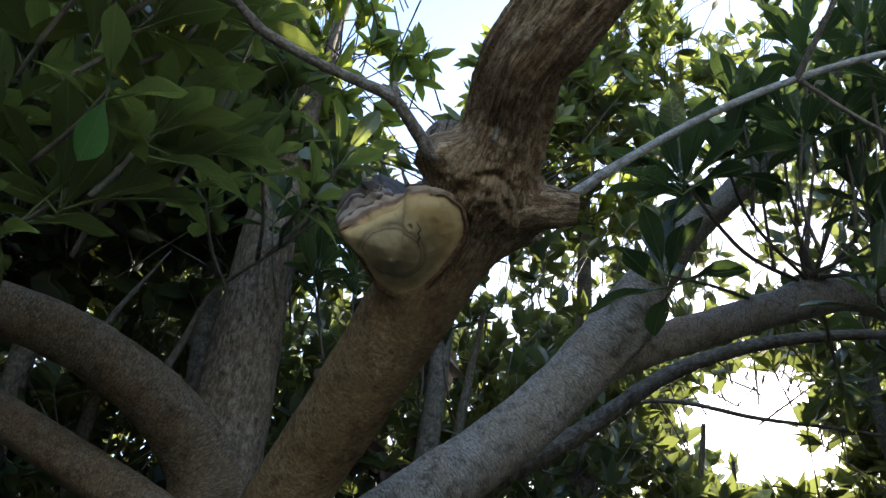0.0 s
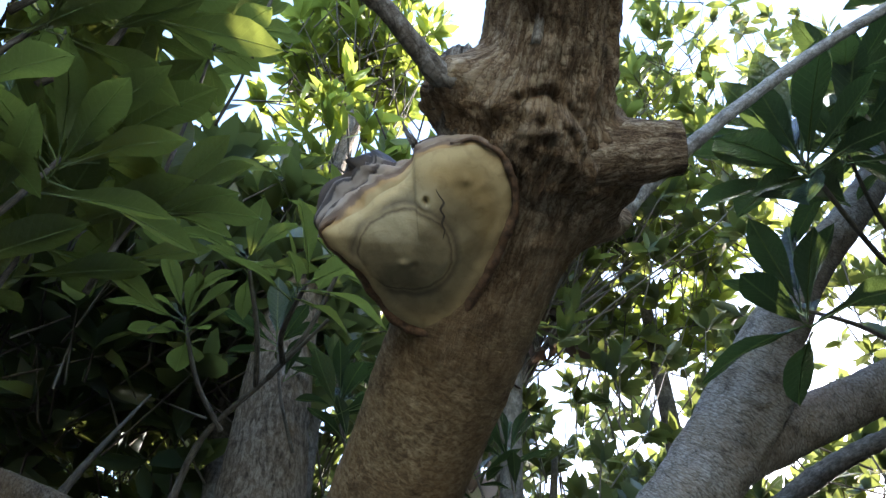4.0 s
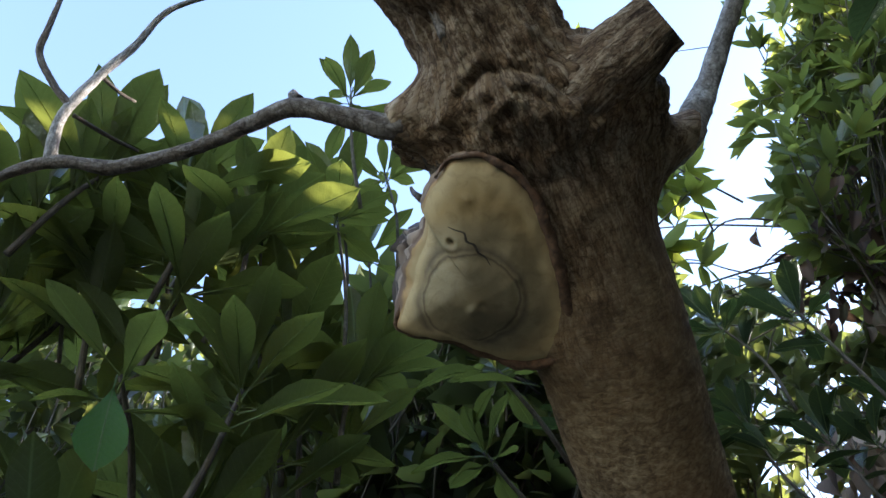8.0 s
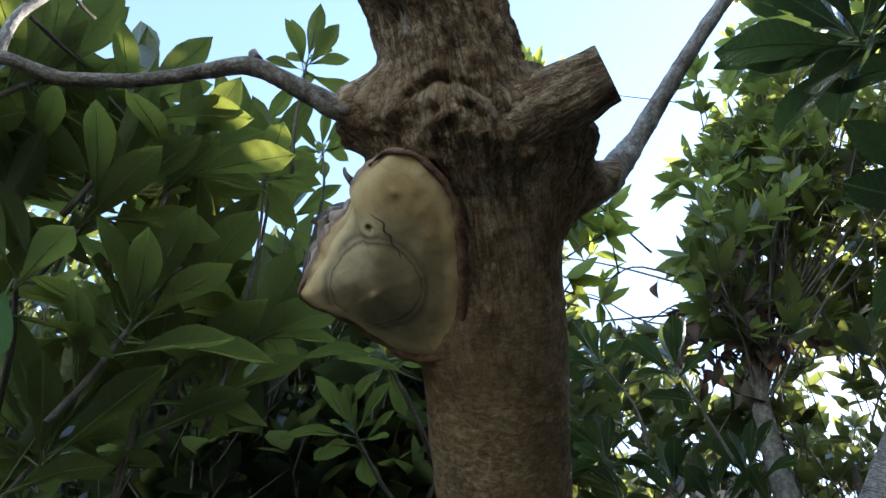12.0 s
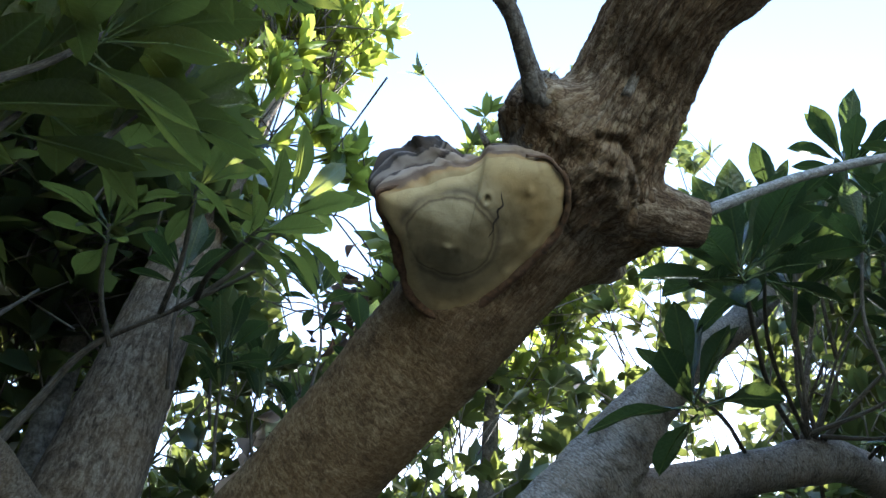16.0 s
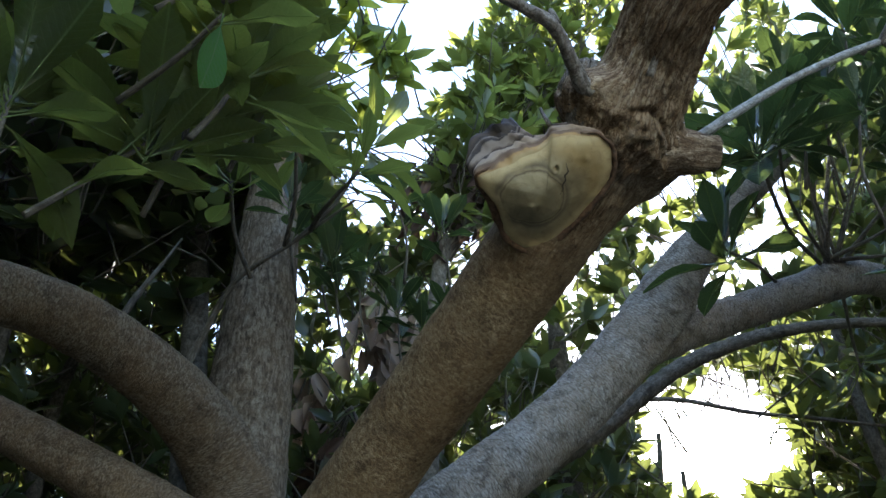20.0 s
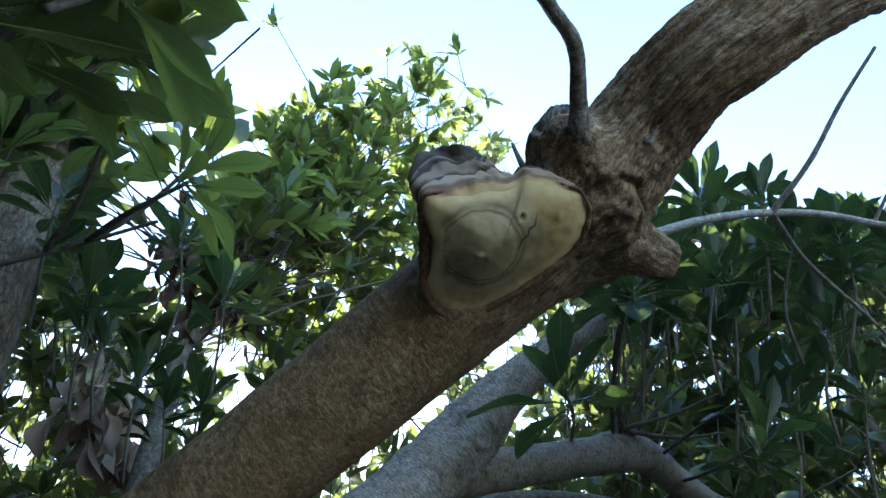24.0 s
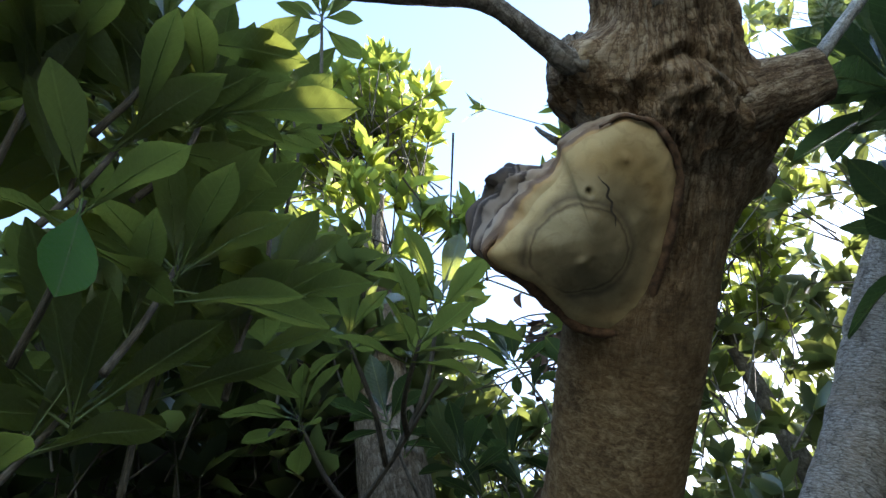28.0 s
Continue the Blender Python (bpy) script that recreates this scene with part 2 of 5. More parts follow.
LEAF = leaf_material("leaf_glossy_green", (0.012, 0.023, 0.011), (0.064, 0.086, 0.037), (0.34, 0.39, 0.07), 0.38, 0.20, False, True)
LEAF_DEEP = leaf_material("leaf_bluish_green", (0.011, 0.024, 0.017), (0.030, 0.053, 0.033), (0.15, 0.22, 0.05), 0.26, 0.20, False, True)
LEAF_SOFT = leaf_material("leaf_fresh_green", (0.030, 0.110, 0.010), (0.044, 0.140, 0.014), (0.15, 0.42, 0.035), 0.46, 0.58, False, True)
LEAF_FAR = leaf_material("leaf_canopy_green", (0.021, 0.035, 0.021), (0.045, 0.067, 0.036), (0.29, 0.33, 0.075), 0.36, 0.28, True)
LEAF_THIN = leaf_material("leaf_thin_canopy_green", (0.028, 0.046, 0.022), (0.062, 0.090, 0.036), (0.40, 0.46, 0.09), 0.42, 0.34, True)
# brighter, yellower copy of the canopy leaf: sunlight put into its colour
LEAF_SUN_TINTED = leaf_material("leaf_green_sun_tinted", (0.05, 0.09, 0.025), (0.10, 0.15, 0.035), (0.45, 0.52, 0.08), 0.5, 0.4, True)


def plain(name, colour, rough=0.8, scale=40, vary=0.35, bump=0.3, metal=0.0):
    m, n, l, p = material(name)
    tc = n.new("ShaderNodeTexCoord")
    a = n.new("ShaderNodeTexNoise")
    a.inputs["Scale"].default_value, a.inputs["Detail"].default_value, a.inputs["Roughness"].default_value = scale, 8, 0.65
    l.new(tc.outputs["Object"], a.inputs["Vector"])
    r = ramp(n, (0.3, tuple(c * (1 - vary) for c in colour)), (0.7, tuple(min(1, c * (1 + vary)) for c in colour)))
    l.new(a.outputs["Fac"], r.inputs["Fac"])
    l.new(r.outputs["Color"], p.inputs["Base Color"])
    p.inputs["Roughness"].default_value, p.inputs["Metallic"].default_value = rough, metal
    b = n.new("ShaderNodeBump")
    b.inputs["Strength"].default_value, b.inputs["Distance"].default_value = bump, 0.004
    l.new(a.outputs["Fac"], b.inputs["Height"])
    l.new(b.outputs["Normal"], p.inputs["Normal"])
    return m


WOOD_DARK = plain("rotten_wood", (0.07, 0.055, 0.04), 0.95, 90, 0.6, 0.9)
SOIL = plain("dry_sandy_soil", (0.21, 0.17, 0.115), 0.95, 8, 0.5, 0.8)
DRY_LEAF = leaf_material("dry_leaf", (0.15, 0.095, 0.062), (0.35, 0.25, 0.18), (0.40, 0.30, 0.2), 0.15, 0.7)
DRY_DARK = leaf_material("dry_leaf_brown", (0.03, 0.018, 0.014), (0.075, 0.045, 0.034), (0.22, 0.13, 0.08), 0.15, 0.8)


def pore_material():
    """Cream pore surface with brown growth rings round the boss and smoky stains."""
    m, n, l, p = material("pore_surface_cream")
    tc = n.new("ShaderNodeTexCoord")
    ns = n.new("ShaderNodeTexNoise")
    ns.inputs["Scale"].default_value, ns.inputs["Detail"].default_value = 16, 4
    l.new(tc.outputs["Object"], ns.inputs["Vector"])
    warp = n.new("ShaderNodeMix")
    warp.data_type, warp.blend_type = "RGBA", "LINEAR_LIGHT"
    warp.inputs["Factor"].default_value = 0.018
    l.new(tc.outputs["Object"], warp.inputs["A"])
    l.new(ns.outputs["Color"], warp.inputs["B"])
    flat = n.new("ShaderNodeVectorMath")
    flat.operation = "MULTIPLY"
    flat.inputs[1].default_value = (1.0, 1.04, 0)
    l.new(warp.outputs["Result"], flat.inputs[0])
    dist = n.new("ShaderNodeVectorMath")
    dist.operation = "DISTANCE"
    dist.inputs[1].default_value = (-0.035, 0.055, 0)
    l.new(flat.outputs["Vector"], dist.inputs[0])
    cream, tan, smoke, ring = (0.345, 0.262, 0.138), (0.42, 0.29, 0.125), (0.275, 0.220, 0.125), (0.15, 0.108, 0.062)
    r = ramp(n, (0.0, (0.32, 0.255, 0.14)), (0.25, smoke), (0.40, (0.31, 0.245, 0.135)), (0.46, (0.32, 0.255, 0.14)), (0.487, ring), (0.51, (0.31, 0.245, 0.135)), (0.555, (0.18, 0.135, 0.08)), (0.63, (0.335, 0.265, 0.145)),
             (0.78, cream), (1.0, tan))
    sc = n.new("ShaderNodeMath")
    sc.operation = "MULTIPLY"
    sc.inputs[1].default_value = 10.0
    l.new(dist.outputs["Value"], sc.inputs[0])
    l.new(sc.outputs[0], r.inputs["Fac"])
    grain = n.new("ShaderNodeTexNoise")
    grain.inputs["Scale"].default_value, grain.inputs["Detail"].default_value = 500, 3
    l.new(tc.outputs["Object"], grain.inputs["Vector"])
    big = n.new("ShaderNodeTexNoise")
    big.inputs["Scale"].default_value, big.inputs["Detail"].default_value = 22, 5
    l.new(tc.outputs["Object"], big.inputs["Vector"])
    st = ramp(n, (0.34, (0.52, 0.49, 0.44)), (0.60, (1, 1, 1)))
    l.new(big.outputs["Fac"], st.inputs["Fac"])
    fin = n.new("ShaderNodeMix")
    fin.data_type, fin.blend_type = "RGBA", "MULTIPLY"
    fin.inputs["Factor"].default_value = 0.65
    l.new(r.outputs["Color"], fin.inputs["A"])
    l.new(st.outputs["Color"], fin.inputs["B"])
    sep = n.new("ShaderNodeSeparateXYZ")
    l.new(tc.outputs["UV"], sep.inputs["Vector"])
    wav = n.new("ShaderNodeMath")
    wav.operation = "MULTIPLY_ADD"
    wav.inputs[1].default_value = 0.16
    l.new(big.outputs["Fac"], wav.inputs[0])
    l.new(sep.outputs["X"], wav.inputs[2])
    edge = ramp(n, (0.86, (0, 0, 0)), (1.0, (0.75, 0.75, 0.75)))
    l.new(wav.outputs[0], edge.inputs["Fac"])
    rim_mix = n.new("ShaderNodeMix")
    rim_mix.data_type = "RGBA"
    l.new(edge.outputs["Color"], rim_mix.inputs["Factor"])
    l.new(fin.outputs["Result"], rim_mix.inputs["A"])
    rim_mix.inputs["B"].default_value = (0.54, 0.41, 0.21, 1)
    cloud = n.new("ShaderNodeTexNoise")
    cloud.inputs["Scale"].default_value, cloud.inputs["Detail"].default_value, cloud.inputs["Roughness"].default_value = 55, 6, 0.6
    cloud.inputs["Distortion"].default_value = 1.2
    l.new(tc.outputs["Object"], cloud.inputs["Vector"])
    rcl = ramp(n, (0.32, (0.74, 0.70, 0.62)), (0.52, (1, 1, 1)), (0.72, (1.0, 0.97, 0.90)))
    l.new(cloud.outputs["Fac"], rcl.inputs["Fac"])
    last = n.new("ShaderNodeMix")
    last.data_type, last.blend_type = "RGBA", "MULTIPLY"
    last.inputs["Factor"].default_value = 0.7
    l.new(rim_mix.outputs["Result"], last.inputs["A"])
    l.new(rcl.outputs["Color"], last.inputs["B"])
    l.new(last.outputs["Result"], p.inputs["Base Color"])
    p.inputs["Roughness"].default_value = 0.75
    b = n.new("ShaderNodeBump")
    b.inputs["Strength"].default_value, b.inputs["Distance"].default_value = 0.25, 0.001
    l.new(grain.outputs["Fac"], b.inputs["Height"])
    l.new(b.outputs["Normal"], p.inputs["Normal"])
    return m


def crust_material():
    """Zoned crust: v climbs from the margin (0) to the top (1)."""
    m, n, l, p = material("zoned_crust")
    tc = n.new("ShaderNodeTexCoord")
    ns = n.new("ShaderNodeTexNoise")
    ns.inputs["Scale"].default_value, ns.inputs["Detail"].default_value = 26, 8
    l.new(tc.outputs["Object"], ns.inputs["Vector"])
    sep = n.new("ShaderNodeSeparateXYZ")
    l.new(tc.outputs["UV"], sep.inputs["Vector"])
    ma = n.new("ShaderNodeMath")
    ma.operation = "MULTIPLY_ADD"
    ma.inputs[1].default_value = 0.36
    l.new(ns.outputs["Fac"], ma.inputs[0])
    of = n.new("ShaderNodeMath")
    of.operation = "SUBTRACT"
    of.inputs[1].default_value = 0.18
    l.new(sep.outputs["Y"], of.inputs[0])
    l.new(of.outputs[0], ma.inputs[2])
    r = ramp(n, (0.0, (0.47, 0.35, 0.18)), (0.055, (0.42, 0.26, 0.11)), (0.09, (0.19, 0.12, 0.075)), (0.15, (0.14, 0.09, 0.065)), (0.20, (0.33, 0.245, 0.185)), (0.285, (0.35, 0.275, 0.22)),
             (0.31, (0.04, 0.026, 0.022)), (0.35, (0.10, 0.068, 0.054)), (0.385, (0.26, 0.205, 0.165)), (0.47, (0.25, 0.195, 0.155)), (0.495, (0.035, 0.025, 0.022)), (0.54, (0.065, 0.047, 0.038)), (0.575, (0.22, 0.18, 0.155)),
             (0.61, (0.03, 0.021, 0.018)), (0.72, (0.085, 0.06, 0.043)), (0.82, (0.035, 0.025, 0.021)), (1.0, (0.05, 0.036, 0.03)))
    l.new(ma.outputs[0], r.inputs["Fac"])
    l.new(r.outputs["Color"], p.inputs["Base Color"])
    p.inputs["Roughness"].default_value = 0.8
    b = n.new("ShaderNodeBump")
    b.inputs["Strength"].default_value, b.inputs["Distance"].default_value = 0.6, 0.004
    l.new(ns.outputs["Fac"], b.inputs["Height"])
    l.new(b.outputs["Normal"], p.inputs["Normal"])
    return m


PORES, CRUST = pore_material(), crust_material()


# ---------------------------------------------------------------- builders
def mesh_of(name, verts, faces, mat, uvs=None, smooth=True):
    me = bpy.data.meshes.new(name)
    me.from_pydata([tuple(v) for v in verts], [], faces)
    if uvs is not None:
        layer = me.uv_layers.new(name="UVMap")
        vi = np.empty(len(me.loops), np.int32)
        me.loops.foreach_get("vertex_index", vi)
        layer.data.foreach_set("uv", np.asarray(uvs, np.float32)[vi].ravel())
    me.polygons.foreach_set("use_smooth", np.full(len(me.polygons), smooth))
    me.materials.append(mat)
    me.update()
    return me


def part(name, me, parent, label=""):
    ob = new(name, me)
    ob.parent = parent
    ob.matrix_parent_inverse = parent.matrix_basis.inverted() if parent.parent is None else Matrix.Identity(4)
    return tagged(ob, label)


def thing(name, place, label, category, group="", kind=""):
    ob = new(name)
    ob.empty_display_size = 0.05
    ob.location = place
    bpy.context.view_layer.update()
    return tagged(ob, label, category, group, kind)


def spline(points, per=12):
    """Catmull-Rom through rows of numbers."""
    p = np.array(points, float)
    p = np.vstack([2 * p[0] - p[1], p, 2 * p[-1] - p[-2]])
    out = []
    for i in range(1, len(p) - 2):
        a, b, c, d = p[i - 1:i + 3]
        for s in np.arange(per) / per:
            out.append(0.5 * (2 * b + (c - a) * s + (2 * a - 5 * b + 4 * c - d) * s * s + (3 * b - a - 3 * c + d) * s ** 3))
    out.append(p[-2])
    return np.array(out)


def tube_mesh(name, points, mat, seg=16, per=12, relief=None, cap=True, even=None):
    """A stem through rows of x, y, z, radius; relief(place, angle, along, radius) adds to the radius."""
    q = spline(points, per)
    c, r = q[:, :3], q[:, 3]
    along = np.concatenate([[0], np.cumsum(np.linalg.norm(np.diff(c, axis=0), axis=1))])
    if even:
        if isinstance(even, tuple):
            fine, coarse, a0, a1 = even
            s = np.concatenate([np.arange(0, a0, coarse), np.arange(a0, a1, fine), np.arange(a1, along[-1], coarse)])
        else:
            s = np.linspace(0, along[-1], max(3, int(along[-1] / even)))
        c = np.stack([np.interp(s, along, c[:, k]) for k in range(3)], 1)
        r, along = np.interp(s, along, r), s
    t = np.gradient(c, axis=0)
    t /= np.linalg.norm(t, axis=1)[:, None]
    n0 = np.cross(t[0], (0, 0, 1) if abs(t[0][2]) < 0.9 else (1, 0, 0))
    verts, uvs = [], []
    for i in range(len(c)):
        n0 = n0 - t[i] * (n0 @ t[i])
        n0 /= np.linalg.norm(n0)
        b = np.cross(t[i], n0)
        for k in range(seg + 1):
            a = 2 * math.pi * (k % seg) / seg
            d = math.cos(a) * n0 + math.sin(a) * b
            rad = r[i] + (relief(c[i] + d * r[i], a, along[i], r[i]) if relief else 0)
            verts.append(c[i] + d * rad)
            uvs.append((2 * math.pi * k / seg, along[i]))
    w = seg + 1
    faces = [(i * w + k, i * w + k + 1, (i + 1) * w + k + 1, (i + 1) * w + k) for i in range(len(c) - 1) for k in range(seg)]
    if cap:
        faces.append(tuple(range(seg - 1, -1, -1)))
        faces.append(tuple((len(c) - 1) * w + k for k in range(seg)))
    return mesh_of(name, verts, faces, mat, uvs)


def n3(p, s, seed=0.0):
    return noise.noise(Vector((p[0] * s + seed, p[1] * s - seed, p[2] * s + 2 * seed)))


def leaf_mesh(name, mat, fold=0.25, curl=0.25, wave=0.0, width=0.40, stalk=0.10, twist=0.0):
    """A leaf of length 1 along +y, with its upper face to +z: a stalk, then a blade folded along the midrib."""
    st = [0.0, 0.06, 0.16, 0.28, 0.42, 0.56, 0.70, 0.82, 0.92, 1.0]
    wd = [0.012, 0.06, 0.24, 0.48, 0.74, 0.94, 1.0, 0.80, 0.40, 0.01]
    verts, faces, uvs = [], [], []
    for i, (s, w) in enumerate(zip(st, wd)):
        y = stalk + (1 - stalk) * s
        h = width / 2 * w
        z = -curl * s * s * 0.6
        for k, f in enumerate((-1, -0.55, 0, 0.55, 1)):
            zz = z + fold * h * abs(f) + wave * 0.03 * math.sin(9 * s + 2.5 * f) * abs(f) + twist * f * h * s
            if k == 2:
                zz -= 0.008 * w
            verts.append((h * f, y * (1 - 0.12 * abs(curl) * s), zz))
            uvs.append((f * h, y))
    for i in range(len(st) - 1):
        for k in range(4):
            faces.append((i * 5 + k, i * 5 + k + 1, (i + 1) * 5 + k + 1, (i + 1) * 5 + k))
    b = len(verts)
    for y, r in ((0, 0.011), (stalk, 0.010), (stalk + 0.45, 0.006), (0.93, 0.002)):
        z = -curl * max(0, (y - stalk) / (1 - stalk)) ** 2 * 0.6 - 0.004
        for a in range(3):
            verts.append((r * math.cos(2.1 * a + 0.5), y * (1 - 0.12 * abs(curl) * max(0, y - stalk)), z + r * math.sin(2.1 * a + 0.5)))
            uvs.append((0, y))
    for j in range(3):
        for a in range(3):
            faces.append((b + j * 3 + a, b + j * 3 + (a + 1) % 3, b + j * 3 + 3 + (a + 1) % 3, b + j * 3 + 3 + a))
    return mesh_of(name, verts, faces, mat, uvs)


LEAVES = [leaf_mesh("leaf", LEAF, f, c, w, wd, 0.10, tw) for f, c, w, wd, tw in (
    (0.30, 0.15, 0.4, 0.27, 0.1), (0.20, 0.40, 0.8, 0.29, 0.25), (0.45, 0.25, 0.5, 0.24, -0.2),
    (0.15, 0.55, 1.0, 0.28, 0.2), (0.25, -0.05, 0.5, 0.32, -0.25), (0.35, 0.75, 0.7, 0.26, 0.1))]
LEAVES_DEEP = [leaf_mesh("leaf", LEAF_DEEP, f, c, w, wd, 0.10, tw) for f, c, w, wd, tw in (
    (0.30, 0.15, 0.4, 0.29, 0.1), (0.20, 0.40, 0.8, 0.31, 0.25), (0.40, 0.25, 0.5, 0.27, -0.2), (0.25, -0.05, 0.5, 0.33, -0.25))]
BROAD = [leaf_mesh("leaf", LEAF_SOFT, 0.12, 0.2, 0.4, 0.44, 0.14, 0.1)]
DRY = [leaf_mesh("dry_leaf", DRY_LEAF, f, c, w, wd, 0.12, tw) for f, c, w, wd, tw in (
    (1.3, 0.3, 1.2, 0.36, 0.3), (0.9, 0.7, 1.5, 0.40, -0.4), (1.6, 0.1, 0.8, 0.34, 0.2))]
DRY2 = [leaf_mesh("dry_leaf", DRY_DARK, f, c, w, wd, 0.12, tw) for f, c, w, wd, tw in (
    (1.2, 0.5, 1.2, 0.36, 0.3), (0.8, 0.9, 1.6, 0.38, -0.5))]


def leaf_pose(base, direction, up, length):
    y = Vector(direction).normalized()
    z = Vector(up) - y * Vector(up).dot(y)
    z = z.normalized() if z.length > 1e-4 else y.orthogonal().normalized()
    x = y.cross(z)
    m = Matrix((x, y, z)).transposed().to_4x4()
    return Matrix.Translation(base) @ m @ Matrix.Scale(length, 4)


def put_leaf(parent, base, direction, up, length, rng, meshes=None, name="leaf"):
    ob = new(name, rng.choice(meshes or LEAVES))
    ob.parent = parent
    ob.matrix_parent_inverse = Matrix.Translation(parent.location).inverted()
    ob.matrix_basis = leaf_pose(base, direction, up, length)
    return ob


def whorl(parent, tip, axis, count, length, rng, spread=(35, 80), reach=0.05, meshes=None):
    """A rosette of leaves spiralled round a shoot's tip."""
    a = Vector(axis).normalized()
    u = a.orthogonal().normalized()
    v = a.cross(u)
    turn = rng.uniform(0, 6.28)
    for k in range(count):
        f = k / max(1, count - 1)
        ang = turn + k * 2.4
        tilt = radians(spread[1] + (spread[0] - spread[1]) * f + rng.uniform(-10, 10))
        d = a * math.cos(tilt) + (u * math.cos(ang) + v * math.sin(ang)) * math.sin(tilt)
        d += Vector((0, 0, rng.uniform(-0.25, 0.08)))
        base = Vector(tip) - a * reach * (1 - f)
        put_leaf(parent, base, d, a + Vector((0, 0, 0.4)), length * rng.uniform(0.75, 1.15), rng, meshes)


def leafy_branch(label, start, tip, count, length, seed, axis=None, thick=0.006, group="leafy shoots", spread=(35, 80), extra=(), meshes=None):
    """A shoot from start to tip that ends in a rosette."""
    rng = random.Random(seed)
    s, t = Vector(start), Vector(tip)
    ob = thing("leafy_branch", s, label, "branch", group)
    mid = (s + t) / 2 + Vector((rng.uniform(-1, 1), rng.uniform(-1, 1), rng.uniform(-1.2, 0.2))) * 0.08 * (t - s).length
    # dark bark here puts the shade among the leaves into the twig's colour
    part("twig", tube_mesh("twig", [(*s, thick), (*mid, thick * 0.85), (*t, thick * 0.6)], BARK_DARK, 7, 6), ob)
    whorl(ob, t, axis or (t - mid), count, length, rng, spread, 0.05, meshes)
    for f, n_side in extra:
        base = s.lerp(t, f)
        for _ in range(n_side):
            d = (t - s).normalized() + Vector((rng.uniform(-1, 1), rng.uniform(-1, 1), rng.uniform(-0.6, 0.6)))
            put_leaf(ob, base, d, (0, 0, 1), length * rng.uniform(0.7, 1.0), rng, meshes)
    return ob


def leaf_cloud(name, bases, dirs, ups, lengths, widths, mat):
    """Many small folded leaves, eight triangles each, in one mesh."""
    n = len(bases)
    y = dirs / np.linalg.norm(dirs, axis=1)[:, None]
    z = ups - y * (ups * y).sum(1)[:, None]
    z /= np.linalg.norm(z, axis=1)[:, None] + 1e-9
    x = np.cross(y, z)
    shape = [(0, 0.0, 0), (-1, 0.32, 0.12), (0, 0.30, -0.02), (1, 0.32, 0.12), (-0.88, 0.68, 0.0), (0, 0.66, -0.12), (0.88, 0.68, 0.0), (0, 1.0, -0.26)]
    v = np.stack([bases + x * (sx * widths / 2)[:, None] + y * (sy * lengths)[:, None] + z * (sz * widths)[:, None] for sx, sy, sz in shape], 1)
    tri = np.array([(0, 2, 1), (0, 3, 2), (1, 2, 5), (1, 5, 4), (2, 3, 6), (2, 6, 5), (4, 5, 7), (5, 6, 7)])
    f = (tri[None] + 8 * np.arange(n)[:, None, None]).reshape(-1, 3)
    me = bpy.data.meshes.new(name)
    me.vertices.add(8 * n)
    me.vertices.foreach_set("co", v.astype(np.float32).ravel())
    me.loops.add(f.size)
    me.loops.foreach_set("vertex_index", f.astype(np.int32).ravel())
    me.polygons.add(len(f))
    me.polygons.foreach_set("loop_start", np.arange(0, f.size, 3, dtype=np.int32))
    me.materials.append(mat)
    me.update(calc_edges=True)
    me.validate()
    return me


def rosettes(rng, tips, axes, per, length, spread=0.9):
    """Leaf bases, directions, uppers and sizes for rosettes at many tips."""
    n = len(tips)
    a = axes / np.linalg.norm(axes, axis=1)[:, None]
    b, d, u, s = [], [], [], []
    for k in range(per):
        r = rng.normal(size=(n, 3))
        r -= a * (r * a).sum(1)[:, None]
        r /= np.linalg.norm(r, axis=1)[:, None] + 1e-9
        tilt = rng.uniform(0.25, 1.35, n)[:, None] * spread
        dd = a * np.cos(tilt) + r * np.sin(tilt) + rng.normal(size=(n, 3)) * 0.12
        dd[:, 2] -= rng.uniform(0, 0.25, n)
        b.append(tips - a * rng.uniform(0, 0.04, n)[:, None])
        d.append(dd)
        u.append(a + rng.normal(size=(n, 3)) * 0.25)
        s.append(length * rng.uniform(0.7, 1.2, n))
    return np.vstack(b), np.vstack(d), np.vstack(u), np.concatenate(s)


def stems_mesh(name, a, b, ra, rb, mat):
    """Many thin three-sided stems from points a to points b."""
    n = len(a)
    t = b - a
    t /= np.linalg.norm(t, axis=1)[:, None] + 1e-9
    x = np.cross(t, np.array([0.31, 0.52, 0.79]))
    x /= np.linalg.norm(x, axis=1)[:, None] + 1e-9
    y = np.cross(t, x)
    ring = [(1, 0), (-0.5, 0.87), (-0.5, -0.87)]
    v = np.stack([a + (x * cx + y * cy) * np.asarray(ra)[:, None] for cx, cy in ring] + [b + (x * cx + y * cy) * np.asarray(rb)[:, None] for cx, cy in ring], 1)
    quad = np.array([(0, 1, 4, 3), (1, 2, 5, 4), (2, 0, 3, 5)])
    f = (quad[None] + 6 * np.arange(n)[:, None, None]).reshape(-1, 4)
    me = bpy.data.meshes.new(name)
    me.vertices.add(6 * n)
    me.vertices.foreach_set("co", v.astype(np.float32).ravel())
    me.loops.add(f.size)
    me.loops.foreach_set("vertex_index", f.astype(np.int32).ravel())
    me.polygons.add(len(f))
    me.polygons.foreach_set("loop_start", np.arange(0, f.size, 4, dtype=np.int32))
    me.materials.append(mat)
    me.update(calc_edges=True)
    return me


